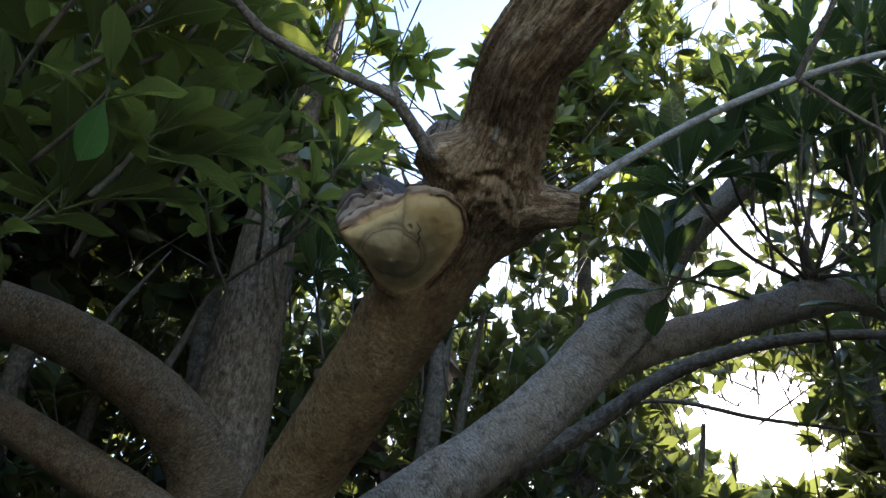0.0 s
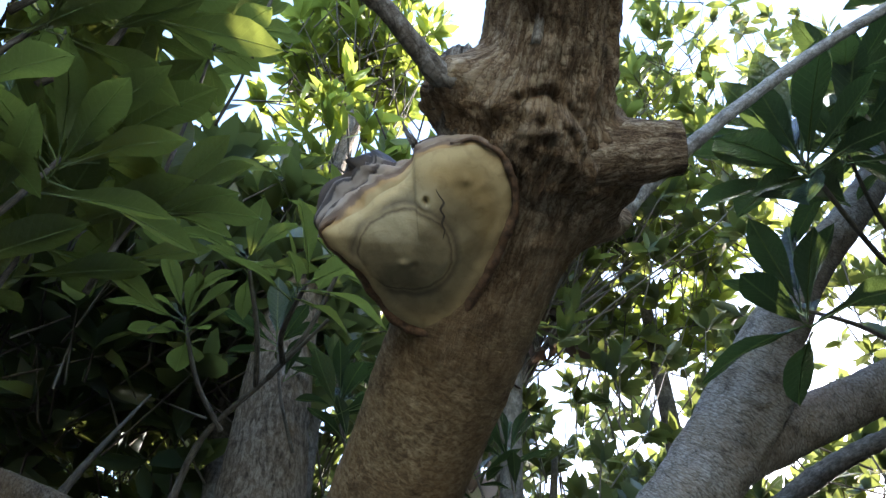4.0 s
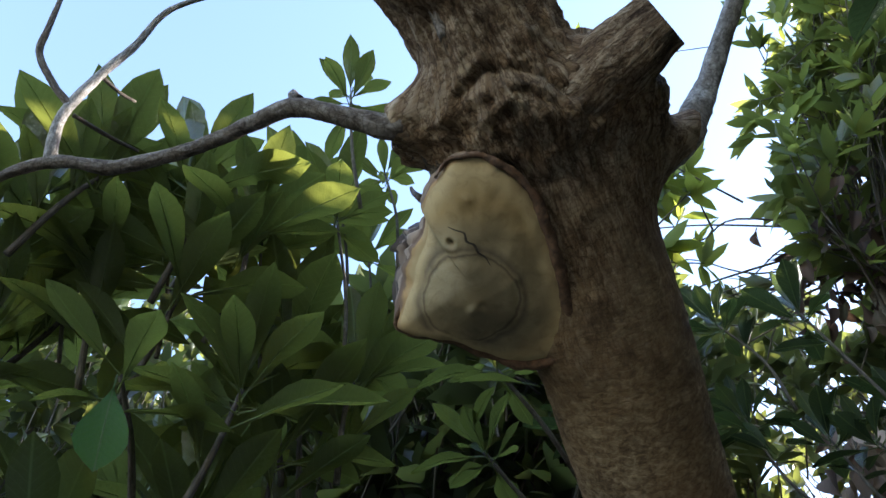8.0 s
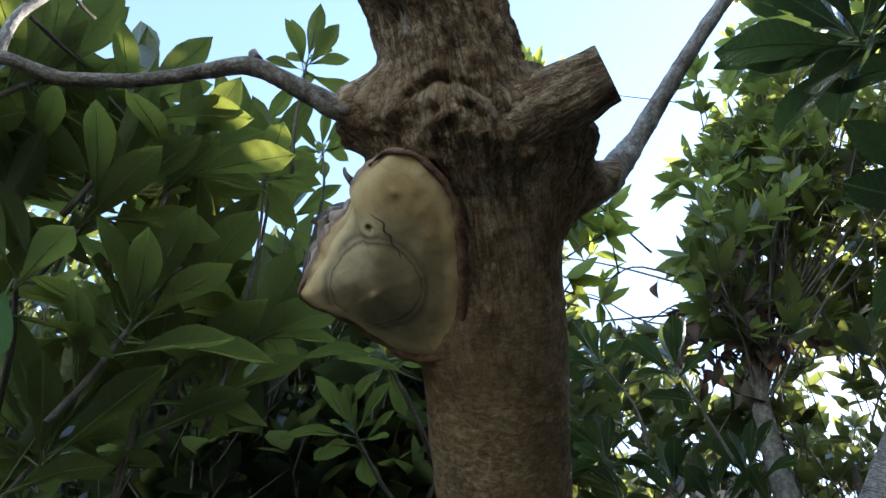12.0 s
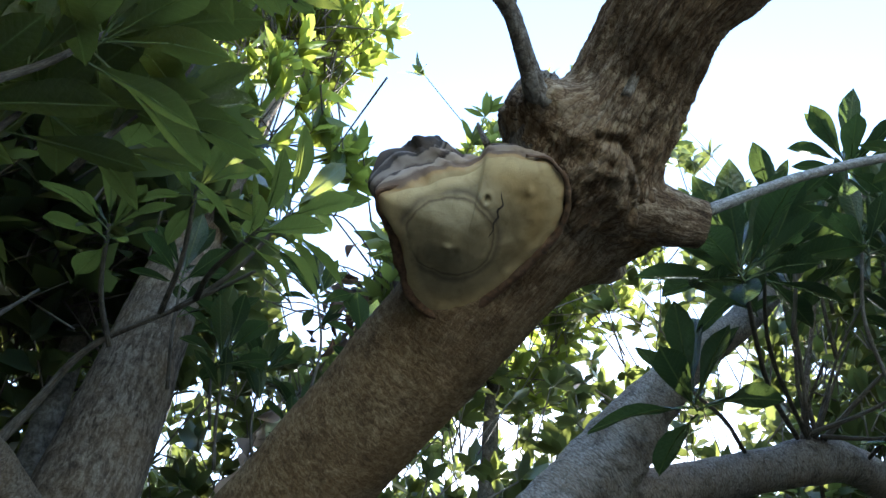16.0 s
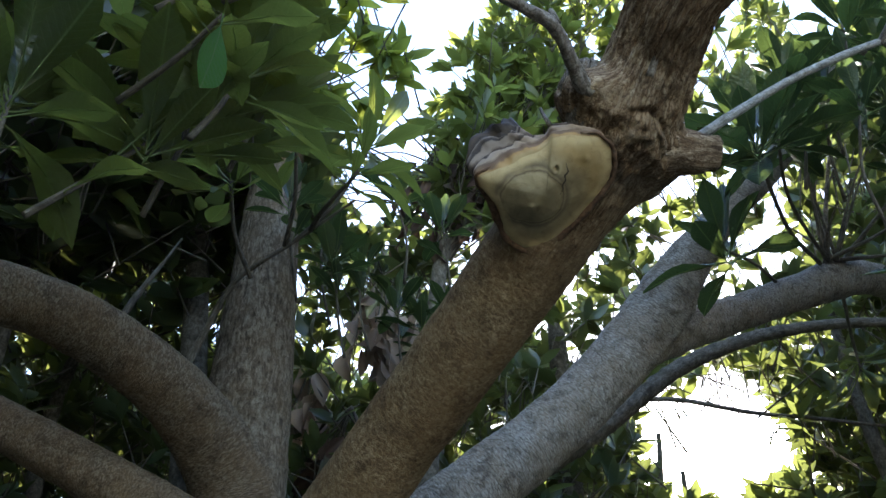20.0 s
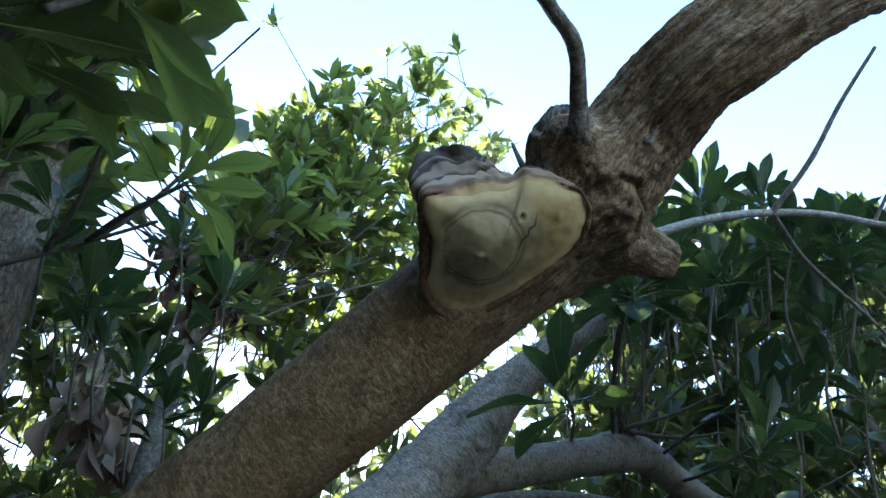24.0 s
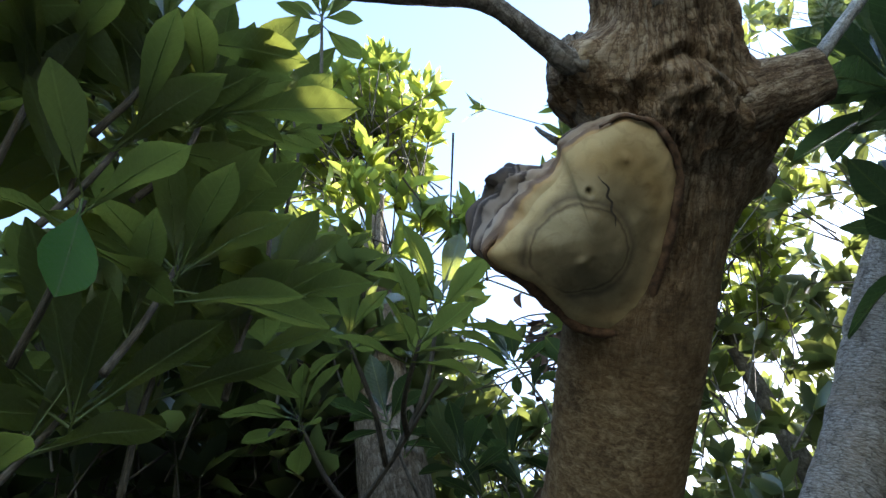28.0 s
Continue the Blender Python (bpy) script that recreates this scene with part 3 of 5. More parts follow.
# ---------------------------------------------------------------- ground
def ground():
    n = 90
    e = np.linspace(-1, 1, n)
    e = np.sign(e) * (np.abs(e) ** 3) * 220
    verts = [(x, y, 0.06 * n3((x, y, 0), 0.5) if abs(x) + abs(y) < 60 else 0) for y in e for x in e]
    faces = [(j * n + i, j * n + i + 1, (j + 1) * n + i + 1, (j + 1) * n + i) for j in range(n - 1) for i in range(n - 1)]
    ob = new("ground", mesh_of("ground", verts, faces, SOIL))
    tagged(ob, "pale dry sandy soil under the trees", "ground", "", "structure")


ground()


# ---------------------------------------------------------------- the leaning tree with the fungus
RIDGES = [
    (((0.064, 0.897, 2.413), (0.090, 0.895, 2.412), (0.118, 0.918, 2.404), (0.128, 0.945, 2.400), (0.127, 0.975, 2.395)), 0.004, -0.014),  # folds of bark that close over the old branch: places, width, height
    (((0.082, 0.911, 2.40), (0.108, 0.927, 2.394), (0.116, 0.948, 2.391), (0.116, 0.974, 2.385), (0.112, 1.012, 2.381)), 0.0075, 0.012),
    (((0.064, 0.925, 2.396), (0.090, 0.929, 2.392), (0.103, 0.951, 2.386), (0.106, 0.975, 2.382), (0.101, 0.992, 2.375)), 0.006, 0.007),
    (((0.134, 0.982, 2.397), (0.115, 1.003, 2.383), (0.091, 1.013, 2.367), (0.077, 1.025, 2.359)), 0.0035, -0.011),
    (((0.095, 0.922, 2.397), (0.110, 0.938, 2.392), (0.112, 0.962, 2.387), (0.108, 0.985, 2.381)), 0.003, -0.010),
    (((0.12, 1.024, 2.388), (0.137, 1.055, 2.405), (0.15, 1.09, 2.43), (0.15, 1.12, 2.46)), 0.008, 0.003),
    (((0.11, 1.035, 2.38), (0.125, 1.065, 2.40), (0.135, 1.10, 2.43)), 0.004, -0.005),
    (((0.02, 0.905, 2.40), (0.05, 0.895, 2.41), (0.085, 0.885, 2.43), (0.10, 0.87, 2.46)), 0.008, 0.010),
    (((0.03, 0.93, 2.385), (0.055, 0.965, 2.37), (0.06, 1.0, 2.36)), 0.006, 0.006)]
KNOTS = [((0.083, 0.966, 2.39), 0.036, 0.020), ((0.030, 0.905, 2.455), 0.045, 0.016), ((0.10, 0.93, 2.39), 0.03, 0.008), ((0.13, 1.09, 2.46), 0.050, 0.024), ((0.14, 1.13, 2.50), 0.035, 0.02),
         ((0.086, 0.939, 2.387), 0.007, -0.010), ((0.080, 0.962, 2.377), 0.009, -0.012), ((0.112, 1.029, 2.382), 0.010, -0.012), ((0.088, 0.838, 2.46), 0.012, -0.006),
         ((-0.10, 1.12, 2.33), 0.05, 0.012), ((0.42, 0.52, 2.57), 0.012, 0.010)]


def to_line(p, line):
    best = 9.0
    for a, b in zip(line, line[1:]):
        ab = [b[k] - a[k] for k in range(3)]
        ap = [p[k] - a[k] for k in range(3)]
        s = max(0.0, min(1.0, sum(x * y for x, y in zip(ap, ab)) / sum(x * x for x in ab)))
        best = min(best, sum((ap[k] - s * ab[k]) ** 2 for k in range(3)))
    return best


def fissures(p, a, s, r):
    """Lengthwise ridges, stronger on the old bark above the fork, and folds round the fork."""
    up = min(1.0, max(0.0, (1.12 - p[1]) / 0.2))
    ca, sa = math.cos(a), math.sin(a)
    wob = 0.5 * noise.noise(Vector((ca * 2, sa * 2, s * 6)))
    ridge = noise.noise(Vector((ca * 4.5 + wob, sa * 4.5, s * 2.5))) * 0.5 - abs(noise.noise(Vector((ca * 9 + wob, sa * 9, s * 5)))) * 0.9
    node = math.exp(-((p[0] - 0.09) ** 2 + (p[1] - 0.96) ** 2 + (p[2] - 2.45) ** 2) / 0.015)
    d = up * 0.014 * ridge + 0.004 * n3(p, 9) + 0.0015 * n3(p, 70, 5) + 0.002 * up * n3(p, 38, 7) - 0.003 * up * abs(n3(p, 110, 9))
    if node > 0.03:
        d += node * (0.008 * n3(p, 26, 3.0) - 0.012 * abs(n3(p, 34, 1.0)) - 0.006 * abs(n3(p, 75, 2)) + 0.002 * n3(p, 150, 4) + 0.004)
        for line, wide, high in RIDGES:
            q = to_line(p, line) / wide ** 2
            if q < 9:
                d += 0.7 * high * math.exp(-q)
    for (kx, ky, kz), size, high in KNOTS:
        q = ((p[0] - kx) ** 2 + (p[1] - ky) ** 2 + (p[2] - kz) ** 2) / size ** 2
        if q < 9:
            d += high * math.exp(-q)
    return d


leaning_tree = thing("multi_stemmed_tree", (-0.76, 2.14, 0), "grey-brown evergreen tree with several leaning stems from one base", "tree")
STEM = [(-0.78, 2.13, 1.35, 0.10), (-0.63, 1.95, 1.90, 0.092), (-0.353, 1.6, 2.17, 0.087), (-0.21, 1.40, 2.272, 0.086), (-0.069, 1.2, 2.376, 0.087), (0.005, 1.088, 2.424, 0.087),
        (0.04, 1.03, 2.445, 0.086), (0.082, 0.95, 2.479, 0.080), (0.113, 0.869, 2.525, 0.076), (0.136, 0.787, 2.547, 0.074), (0.18, 0.73, 2.578, 0.077), (0.24, 0.68, 2.625, 0.075),
        (0.31, 0.645, 2.675, 0.069), (0.45, 0.60, 2.79, 0.064), (0.68, 0.55, 2.99, 0.058), (0.92, 0.5, 3.3, 0.05)]
STUB = [(0.07, 0.985, 2.425, 0.046), (0.12, 0.998, 2.430, 0.044), (0.165, 1.006, 2.433, 0.041), (0.20, 1.012, 2.435, 0.036), (0.228, 1.017, 2.436, 0.031)]
SNAG = [(0.04, 0.95, 2.44, 0.050), (0.012, 0.934, 2.452, 0.050), (0.000, 0.922, 2.472, 0.047), (-0.002, 0.912, 2.498, 0.040), (0.003, 0.903, 2.521, 0.030), (0.006, 0.899, 2.532, 0.020), (0.007, 0.898, 2.538, 0.008)]
BASES = [(STUB[1], STUB[4]), (SNAG[0], SNAG[2]), ((0.04, 0.905, 2.455, 0.024), (-0.025, 0.848, 2.44, 0.013)), ((0.05, 1.08, 2.42, 0.036), (0.15, 1.145, 2.49, 0.018)), ((0.09, 1.04, 2.430, 0.042), (0.145, 1.05, 2.450, 0.026))]


def swell(p, d, r):
    """How far the bark rises where it flows over into stubs and branches."""
    gone, s = 0.0, -0.001
    while s < 0.048:
        q = [p[k] + d[k] * s for k in range(3)]
        h = max(s, 0.0)
        for a, b in BASES:
            ab = [b[k] - a[k] for k in range(3)]
            f = max(0.0, min(1.0, sum((q[k] - a[k]) * ab[k] for k in range(3)) / sum(x * x for x in ab)))
            e = math.sqrt(sum((q[k] - a[k] - f * ab[k]) ** 2 for k in range(3))) - (a[3] + f * (b[3] - a[3]))
            m = max(0.0, 0.035 - abs(h - e)) / 0.035
            h = min(h, e) - m * m * 0.035 * 0.25
        if h > 0:
            break
        gone = s
        s += 0.002
    return max(0.0, gone)


def stem_relief(p, a, s, r):
    d = fissures(p, a, s, r)
    if (p[0] - 0.07) ** 2 + (p[1] - 0.98) ** 2 + (p[2] - 2.45) ** 2 < 0.05:
        i = min(range(len(AXIS)), key=lambda k: sum((p[c] - AXIS[k][c]) ** 2 for c in range(3)))
        out = [p[c] - AXIS[i][c] for c in range(3)]
        length = math.sqrt(sum(x * x for x in out))
        d += swell(p, [x / length for x in out], r)
    return d


AXIS = [tuple(row[:3]) for row in spline(STEM, 24)]
ROUND = [row[3] for row in spline(STEM, 24)]


def onto_bark(p):
    i = min(range(len(AXIS)), key=lambda k: sum((p[c] - AXIS[k][c]) ** 2 for c in range(3)))
    d = (Vector(p) - Vector(AXIS[i])).normalized()
    return tuple(Vector(AXIS[i]) + d * ROUND[i])


RIDGES = [(tuple(onto_bark(p) for p in line), wide, high) for line, wide, high in RIDGES]
KNOTS = [(onto_bark(p), size, high) for p, size, high in KNOTS]
part("leaning_stem", tube_mesh("leaning_stem", STEM, BARK_LOWER, 190, 12, stem_relief, True, (0.0034, 0.010, 1.6, 2.3)), leaning_tree,
     "leaning stem, mottled brown below and rough and fissured above the fork")


def rough_stub(p, a, s, r):
    ca, sa = math.cos(a), math.sin(a)
    return 0.004 * n3(p, 30, 2) - 0.003 * abs(noise.noise(Vector((ca * 5, sa * 5, s * 9)))) + 0.0015 * n3(p, 90)


stub = part("branch_stub", tube_mesh("branch_stub", STUB, BARK_UPPER, 72, 12, rough_stub, False, 0.003), leaning_tree, "sawn branch stub with a dark hollow end")
part("hollow", tube_mesh("hollow", [(0.228, 1.017, 2.436, 0.031), (0.2265, 1.0167, 2.436, 0.022), (0.212, 1.014, 2.435, 0.016)], WOOD_DARK, 40, 6, rough_stub, True, 0.004), stub)
part("scar", tube_mesh("scar", [(0.134, 0.995, 2.470, 0.022), (0.153, 0.982, 2.458, 0.025), (0.160, 0.977, 2.453, 0.024), (0.163, 0.975, 2.451, 0.018), (0.161, 0.976, 2.452, 0.012), (0.164, 0.974, 2.451, 0.008), (0.163, 0.974, 2.451, 0.001)],
                               BARK_UPPER, 40, 8, rough_stub, True, 0.002), leaning_tree, "round healed branch scar")
stub2 = part("broken_stub", tube_mesh("broken_stub", SNAG, BARK_SNAG, 64, 12, lambda p, a, s, r: 2.4 * rough_stub(p, a, s, r) - 0.004 * abs(n3(p, 55, 6)), True, 0.003), leaning_tree, "weathered broken stub with rotten hollow")
part("hollow", tube_mesh("hollow", [(0.0, 0.93, 2.468, 0.030), (-0.022, 0.905, 2.456, 0.023), (-0.031, 0.897, 2.452, 0.018), (-0.033, 0.895, 2.451, 0.011), (-0.028, 0.899, 2.453, 0.006), (-0.022, 0.904, 2.456, 0.003)], WOOD_DARK, 40, 8, lambda p, a, s, r: 2.5 * rough_stub(p, a, s, r), True, 0.003), stub2,
     "dark rotten wood")


def twig(name, rows, parent, label="", mat=None, seg=14):
    return part(name, tube_mesh(name, rows, mat or BARK_TWIG, seg, 8, lambda p, a, s, r: 0.12 * r * n3(p, 40) + 0.08 * r * n3(p, 120), True, 0.006), parent, label)


# the side branch that runs out over the path
twig("side_branch", [(0.04, 0.905, 2.455, 0.0229), (-0.010, 0.867, 2.436, 0.0153), (-0.029, 0.838, 2.444, 0.0116), (-0.065, 0.779, 2.468, 0.0104), (-0.11, 0.752, 2.477, 0.0092), (-0.151, 0.730, 2.482, 0.0084), (-0.197, 0.700, 2.486, 0.0080), (-0.255, 0.650, 2.490, 0.0084), (-0.28, 0.612, 2.500, 0.0072), (-0.305, 0.587, 2.512, 0.0080), (-0.333, 0.562, 2.510, 0.0064), (-0.38, 0.53, 2.505, 0.0056), (-0.55, 0.42, 2.50, 0.0048)], leaning_tree, "thin crooked grey side branch")
twig("spur", [(-0.062, 0.778, 2.475, 0.008), (-0.066, 0.772, 2.49, 0.006), (-0.068, 0.772, 2.502, 0.004)], leaning_tree)
twig("spur", [(-0.062, 0.778, 2.475, 0.007), (-0.076, 0.768, 2.485, 0.004), (-0.086, 0.762, 2.487, 0.003)], leaning_tree)
twig("spur", [(-0.060, 0.934, 2.422, 0.0045), (-0.069, 0.930, 2.443, 0.0032), (-0.073, 0.929, 2.459, 0.002)], leaning_tree, "short dead grey spur")
twig("spur", [(0.046, 0.899, 2.425, 0.006), (0.041, 0.888, 2.450, 0.005), (0.035, 0.877, 2.474, 0.0035)], leaning_tree)
twig("spur", [(0.010, 0.908, 2.480, 0.006), (0.005, 0.890, 2.505, 0.005), (0.002, 0.878, 2.522, 0.0035)], leaning_tree)
twig("spur", [(0.09, 0.86, 2.45, 0.007), (0.11, 0.82, 2.49, 0.006), (0.135, 0.78, 2.515, 0.005)], leaning_tree)
twig("side_twig", [(-0.305, 0.587, 2.512, 0.008), (-0.283, 0.571, 2.577, 0.0065), (-0.251, 0.581, 2.656, 0.006), (-0.228, 0.595, 2.726, 0.005), (-0.192, 0.607, 2.80, 0.004), (-0.16, 0.66, 2.90, 0.003)], leaning_tree, "pale upright side twig", BARK_PALE)
twig("side_twig", [(-0.275, 0.570, 2.594, 0.005), (-0.274, 0.543, 2.615, 0.0045), (-0.266, 0.509, 2.65, 0.0045), (-0.247, 0.501, 2.682, 0.004), (-0.23, 0.49, 2.74, 0.003)], leaning_tree)
twig("side_twig", [(-0.254, 0.582, 2.655, 0.003), (-0.265, 0.61, 2.66, 0.0025), (-0.271, 0.63, 2.671, 0.002)], leaning_tree, "", BARK_DARK)
twig("side_twig", [(-0.283, 0.58, 2.59, 0.003), (-0.297, 0.623, 2.608, 0.0028), (-0.308, 0.663, 2.627, 0.002)], leaning_tree, "", BARK_DARK)

# the grey branch behind the sawn stub
twig("grey_branch", [(0.06, 1.09, 2.42, 0.030), (0.13, 1.140, 2.475, 0.023), (0.155, 1.155, 2.510, 0.0185), (0.20, 1.162, 2.565, 0.0135), (0.323, 1.141, 2.656, 0.0100), (0.496, 1.123, 2.768, 0.0085),
                     (0.669, 1.105, 2.848, 0.0080), (0.842, 1.084, 2.898, 0.0075), (1.05, 1.06, 2.92, 0.0075), (1.35, 1.02, 2.97, 0.005)], leaning_tree, "pale grey side branch", BARK_PALE)
twig("side_twig", [(0.688, 1.105, 2.852, 0.007), (0.74, 1.00, 2.93, 0.006), (0.80, 0.90, 3.05, 0.005), (0.88, 0.80, 3.18, 0.004)], leaning_tree)
twig("side_twig", [(0.70, 1.105, 2.853, 0.005), (0.80, 1.15, 2.80, 0.0045), (0.92, 1.16, 2.69, 0.004), (1.02, 1.17, 2.58, 0.003), (1.14, 1.18, 2.50, 0.002)], leaning_tree)
twig("side_twig", [(0.98, 1.068, 2.912, 0.005), (1.02, 1.0, 2.99, 0.004), (1.1, 0.92, 3.08, 0.003)], leaning_tree)

# ---------------------------------------------------------------- the bracket fungus
fungus = thing("bracket_fungus", (-0.054, 0.966, 2.361), "hoof-shaped bracket fungus with a cream underside and banded grey-brown crust", "fungus")
fungus.rotation_euler = [radians(a) for a in (-11.33, -1.43, 0.29)]
# places round the margin, with the height of each over the pit's plane
RIM = [(-0.118, 0.017, 0.0), (-0.116, 0.034, -0.002), (-0.104, 0.050, -0.004), (-0.089, 0.070, -0.005), (-0.081, 0.105, -0.005), (-0.070, 0.135, -0.005), (-0.052, 0.153, -0.010), (-0.028, 0.159, -0.013),
       (0.0, 0.148, -0.012), (0.037, 0.106, -0.009), (0.066, 0.066, -0.006), (0.086, 0.033, -0.002), (0.091, 0.003, 0.0), (0.088, -0.018, 0.003), (0.083, -0.030, 0.006), (0.072, -0.040, 0.007),
       (0.060, -0.048, 0.009), (0.043, -0.047, 0.013), (0.015, -0.043, 0.020), (-0.004, -0.037, 0.024), (-0.011, -0.026, 0.025), (-0.032, -0.017, 0.020), (-0.052, -0.010, 0.016), (-0.072, 0.001, 0.011),
       (-0.099, 0.008, 0.005)]
FC = (-0.016, 0.040)


def rim_curve(count):
    p = RIM[-1:] + RIM + RIM[:2]
    out = []
    for i in range(1, len(p) - 2):
        a, b, c, d = (np.array(p[j]) for j in (i - 1, i, i + 1, i + 2))
        for s in np.arange(10) / 10:
            out.append(0.5 * (2 * b + (c - a) * s + (2 * a - 5 * b + 4 * c - d) * s * s + (3 * b - a - 3 * c + d) * s ** 3))
    out = np.array(out + out[:1])
    length = np.concatenate([[0], np.cumsum(np.linalg.norm(np.diff(out, axis=0), axis=1))])
    s = np.linspace(0, length[-1], count, endpoint=False)
    return np.stack([np.interp(s, length, out[:, k]) for k in (0, 1, 2)], 1)


def underside(x, y, f):
    """Height of the pore surface: a boss at the growth rings' middle, pits and shallow steps."""
    d = math.hypot(x + 0.036, y - 0.054)
    z = -0.018 * math.exp(-(d / 0.055) ** 2) - 0.007 * (1 - f * f)
    z += 0.0010 * math.exp(-((d - 0.048) / 0.003) ** 2) + 0.0006 * math.exp(-((d - 0.055) / 0.003) ** 2)
    z -= 0.0024 * math.exp(-(math.hypot(x + 0.038, (y - 0.058) * 1.4) / 0.006) ** 2) - 0.002 * math.exp(-(math.hypot(x + 0.028, y - 0.064) / 0.004) ** 2)
    e = math.hypot(x, y)
    z += 0.007 * math.exp(-(x / 0.0026) ** 2 - (y / 0.004) ** 2) - 0.0014 * math.exp(-((e - 0.006) / 0.003) ** 2)
    z -= 0.0022 * math.exp(-(math.hypot((x - 0.047) * 1.5, y + 0.016) / 0.006) ** 2)
    z += 0.003 * max(0, f - 0.86) ** 2 / 0.02
    return z + 0.0016 * n3((x, y, 0), 30) + 0.0006 * n3((x, y, 0), 90)


# round the rim, in degrees: the crust's height and how far it bulges
CREST = ((-180, -171, -160, -145, -125, -111, -98, -86, -80, -50, -20, 30, 100, 140, 165, 180), (0.07, 0.10, 0.125, 0.134, 0.10, 0.055, 0.042, 0.036, 0.045, 0.042, 0.022, 0.012, 0.02, 0.03, 0.05, 0.07),
         (0.008, 0.018, 0.026, 0.028, 0.028, 0.020, 0.010, 0.007, 0.006, 0.004, 0.0, 0.0, 0.0, 0.002, 0.003, 0.006))


def make_fungus():
    n, rings = 200, 46
    rim3 = rim_curve(n)
    rim, lift = rim3[:, :2], rim3[:, 2]
    wob = np.array([0.0022 * n3((*p, 0), 70) + 0.003 * n3((*p, 1), 25) for p in rim])
    out = rim - np.array(FC)
    unit = out / np.linalg.norm(out, axis=1)[:, None]
    rim = rim + unit * wob[:, None]
    verts, faces, across = [(*FC, underside(*FC, 0))], [], [(0, 0)]
    for j in range(1, rings + 1):
        f = j / rings
        for k in range(n):
            x, y = np.array(FC) + (rim[k] - FC) * f
            verts.append((x, y, underside(x, y, f) + lift[k] * f * f))
            across.append((f, k / n))
    faces += [(0, 1 + (k + 1) % n, 1 + k) for k in range(n)]
    for j in range(rings - 1):
        a, b = 1 + j * n, 1 + (j + 1) * n
        faces += [(a + k, a + (k + 1) % n, b + (k + 1) % n, b + k) for k in range(n)]
    ob = new("pore_surface", mesh_of("pore_surface", verts, faces, PORES, across))
    ob.parent = fungus
    tagged(ob, "cream pored underside with brown growth rings")
    # crust: from the margin up to the knobbly top
    prof = [(0.0, 0.0, 0.0), (0.0035, 0.003, 0.04), (0.0055, 0.008, 0.09), (0.006, 0.014, 0.15), (0.004, 0.019, 0.21), (0.001, 0.022, 0.25), (0.0045, 0.026, 0.30), (0.007, 0.031, 0.37),
            (0.006, 0.037, 0.44), (0.0005, 0.040, 0.49), (0.003, 0.044, 0.54), (0.005, 0.050, 0.60), (0.002, 0.056, 0.67), (-0.004, 0.059, 0.73), (-0.003, 0.064, 0.79),
            (-0.010, 0.071, 0.85), (-0.022, 0.077, 0.91), (-0.042, 0.080, 0.96), (-0.065, 0.080, 1.0)]
    verts, uvs, faces = [], [], []
    start = np.array([underside(*rim[k], 1.0) + lift[k] for k in range(n)])
    for off, h, v in prof:
        for k in range(n):
            a = math.atan2(unit[k][1], unit[k][0])
            deg = math.degrees(a)
            tall = np.interp(deg, CREST[0], CREST[1])
            lump = 1 + 0.22 * n3((*unit[k], v), 3.2) + 0.20 * v * n3((*unit[k], v), 8)
            bulge = np.interp(deg, CREST[0], CREST[2]) * min(1.0, v * 1.5) ** 0.8 * (1 - 0.35 * v ** 4)
            q = rim[k] + unit[k] * ((off * tall / 0.09 + bulge) * (1 + 0.5 * n3((*unit[k], v * 6), 5)) + 0.004 * v * n3((*unit[k], 0), 11))
            verts.append((q[0], q[1], start[k] + h / 0.08 * tall * lump))
            uvs.append((k / n, min(1.0, 1.35 * v) * min(1.0, tall / 0.11)))
    for j in range(len(prof) - 1):
        a, b = j * n, (j + 1) * n
        faces += [(a + k, a + (k + 1) % n, b + (k + 1) % n, b + k) for k in range(n)]
    faces.append(tuple((len(prof) - 1) * n + k for k in range(n)))
    ob = new("crust", mesh_of("crust", verts, faces, CRUST, uvs))
    ob.parent = fungus
    tagged(ob, "banded grey and brown crusty rim")
    # the crack beside the pit
    line = [(0.014, -0.014), (0.016, -0.006), (0.019, 0.003), (0.014, 0.010), (0.016, 0.018), (0.012, 0.026), (0.013, 0.034), (0.009, 0.044)]
    verts, faces = [], []
    q = spline([(*p, 0) for p in line], 5)
    for i, (x, y, _) in enumerate(q):
        w = 0.0011 * math.sin(math.pi * (i + 0.5) / len(q)) + 0.0002
        for side in (-1, 1):
            verts.append((x + side * w, y + 0.4 * side * w, underside(x, y, 0.3) - 0.0006))
    faces = [(2 * i, 2 * i + 1, 2 * i + 3, 2 * i + 2) for i in range(len(q) - 1)]
    ob = new("crack", mesh_of("crack", verts, faces, WOOD_DARK))
    ob.parent = fungus


make_fungus()


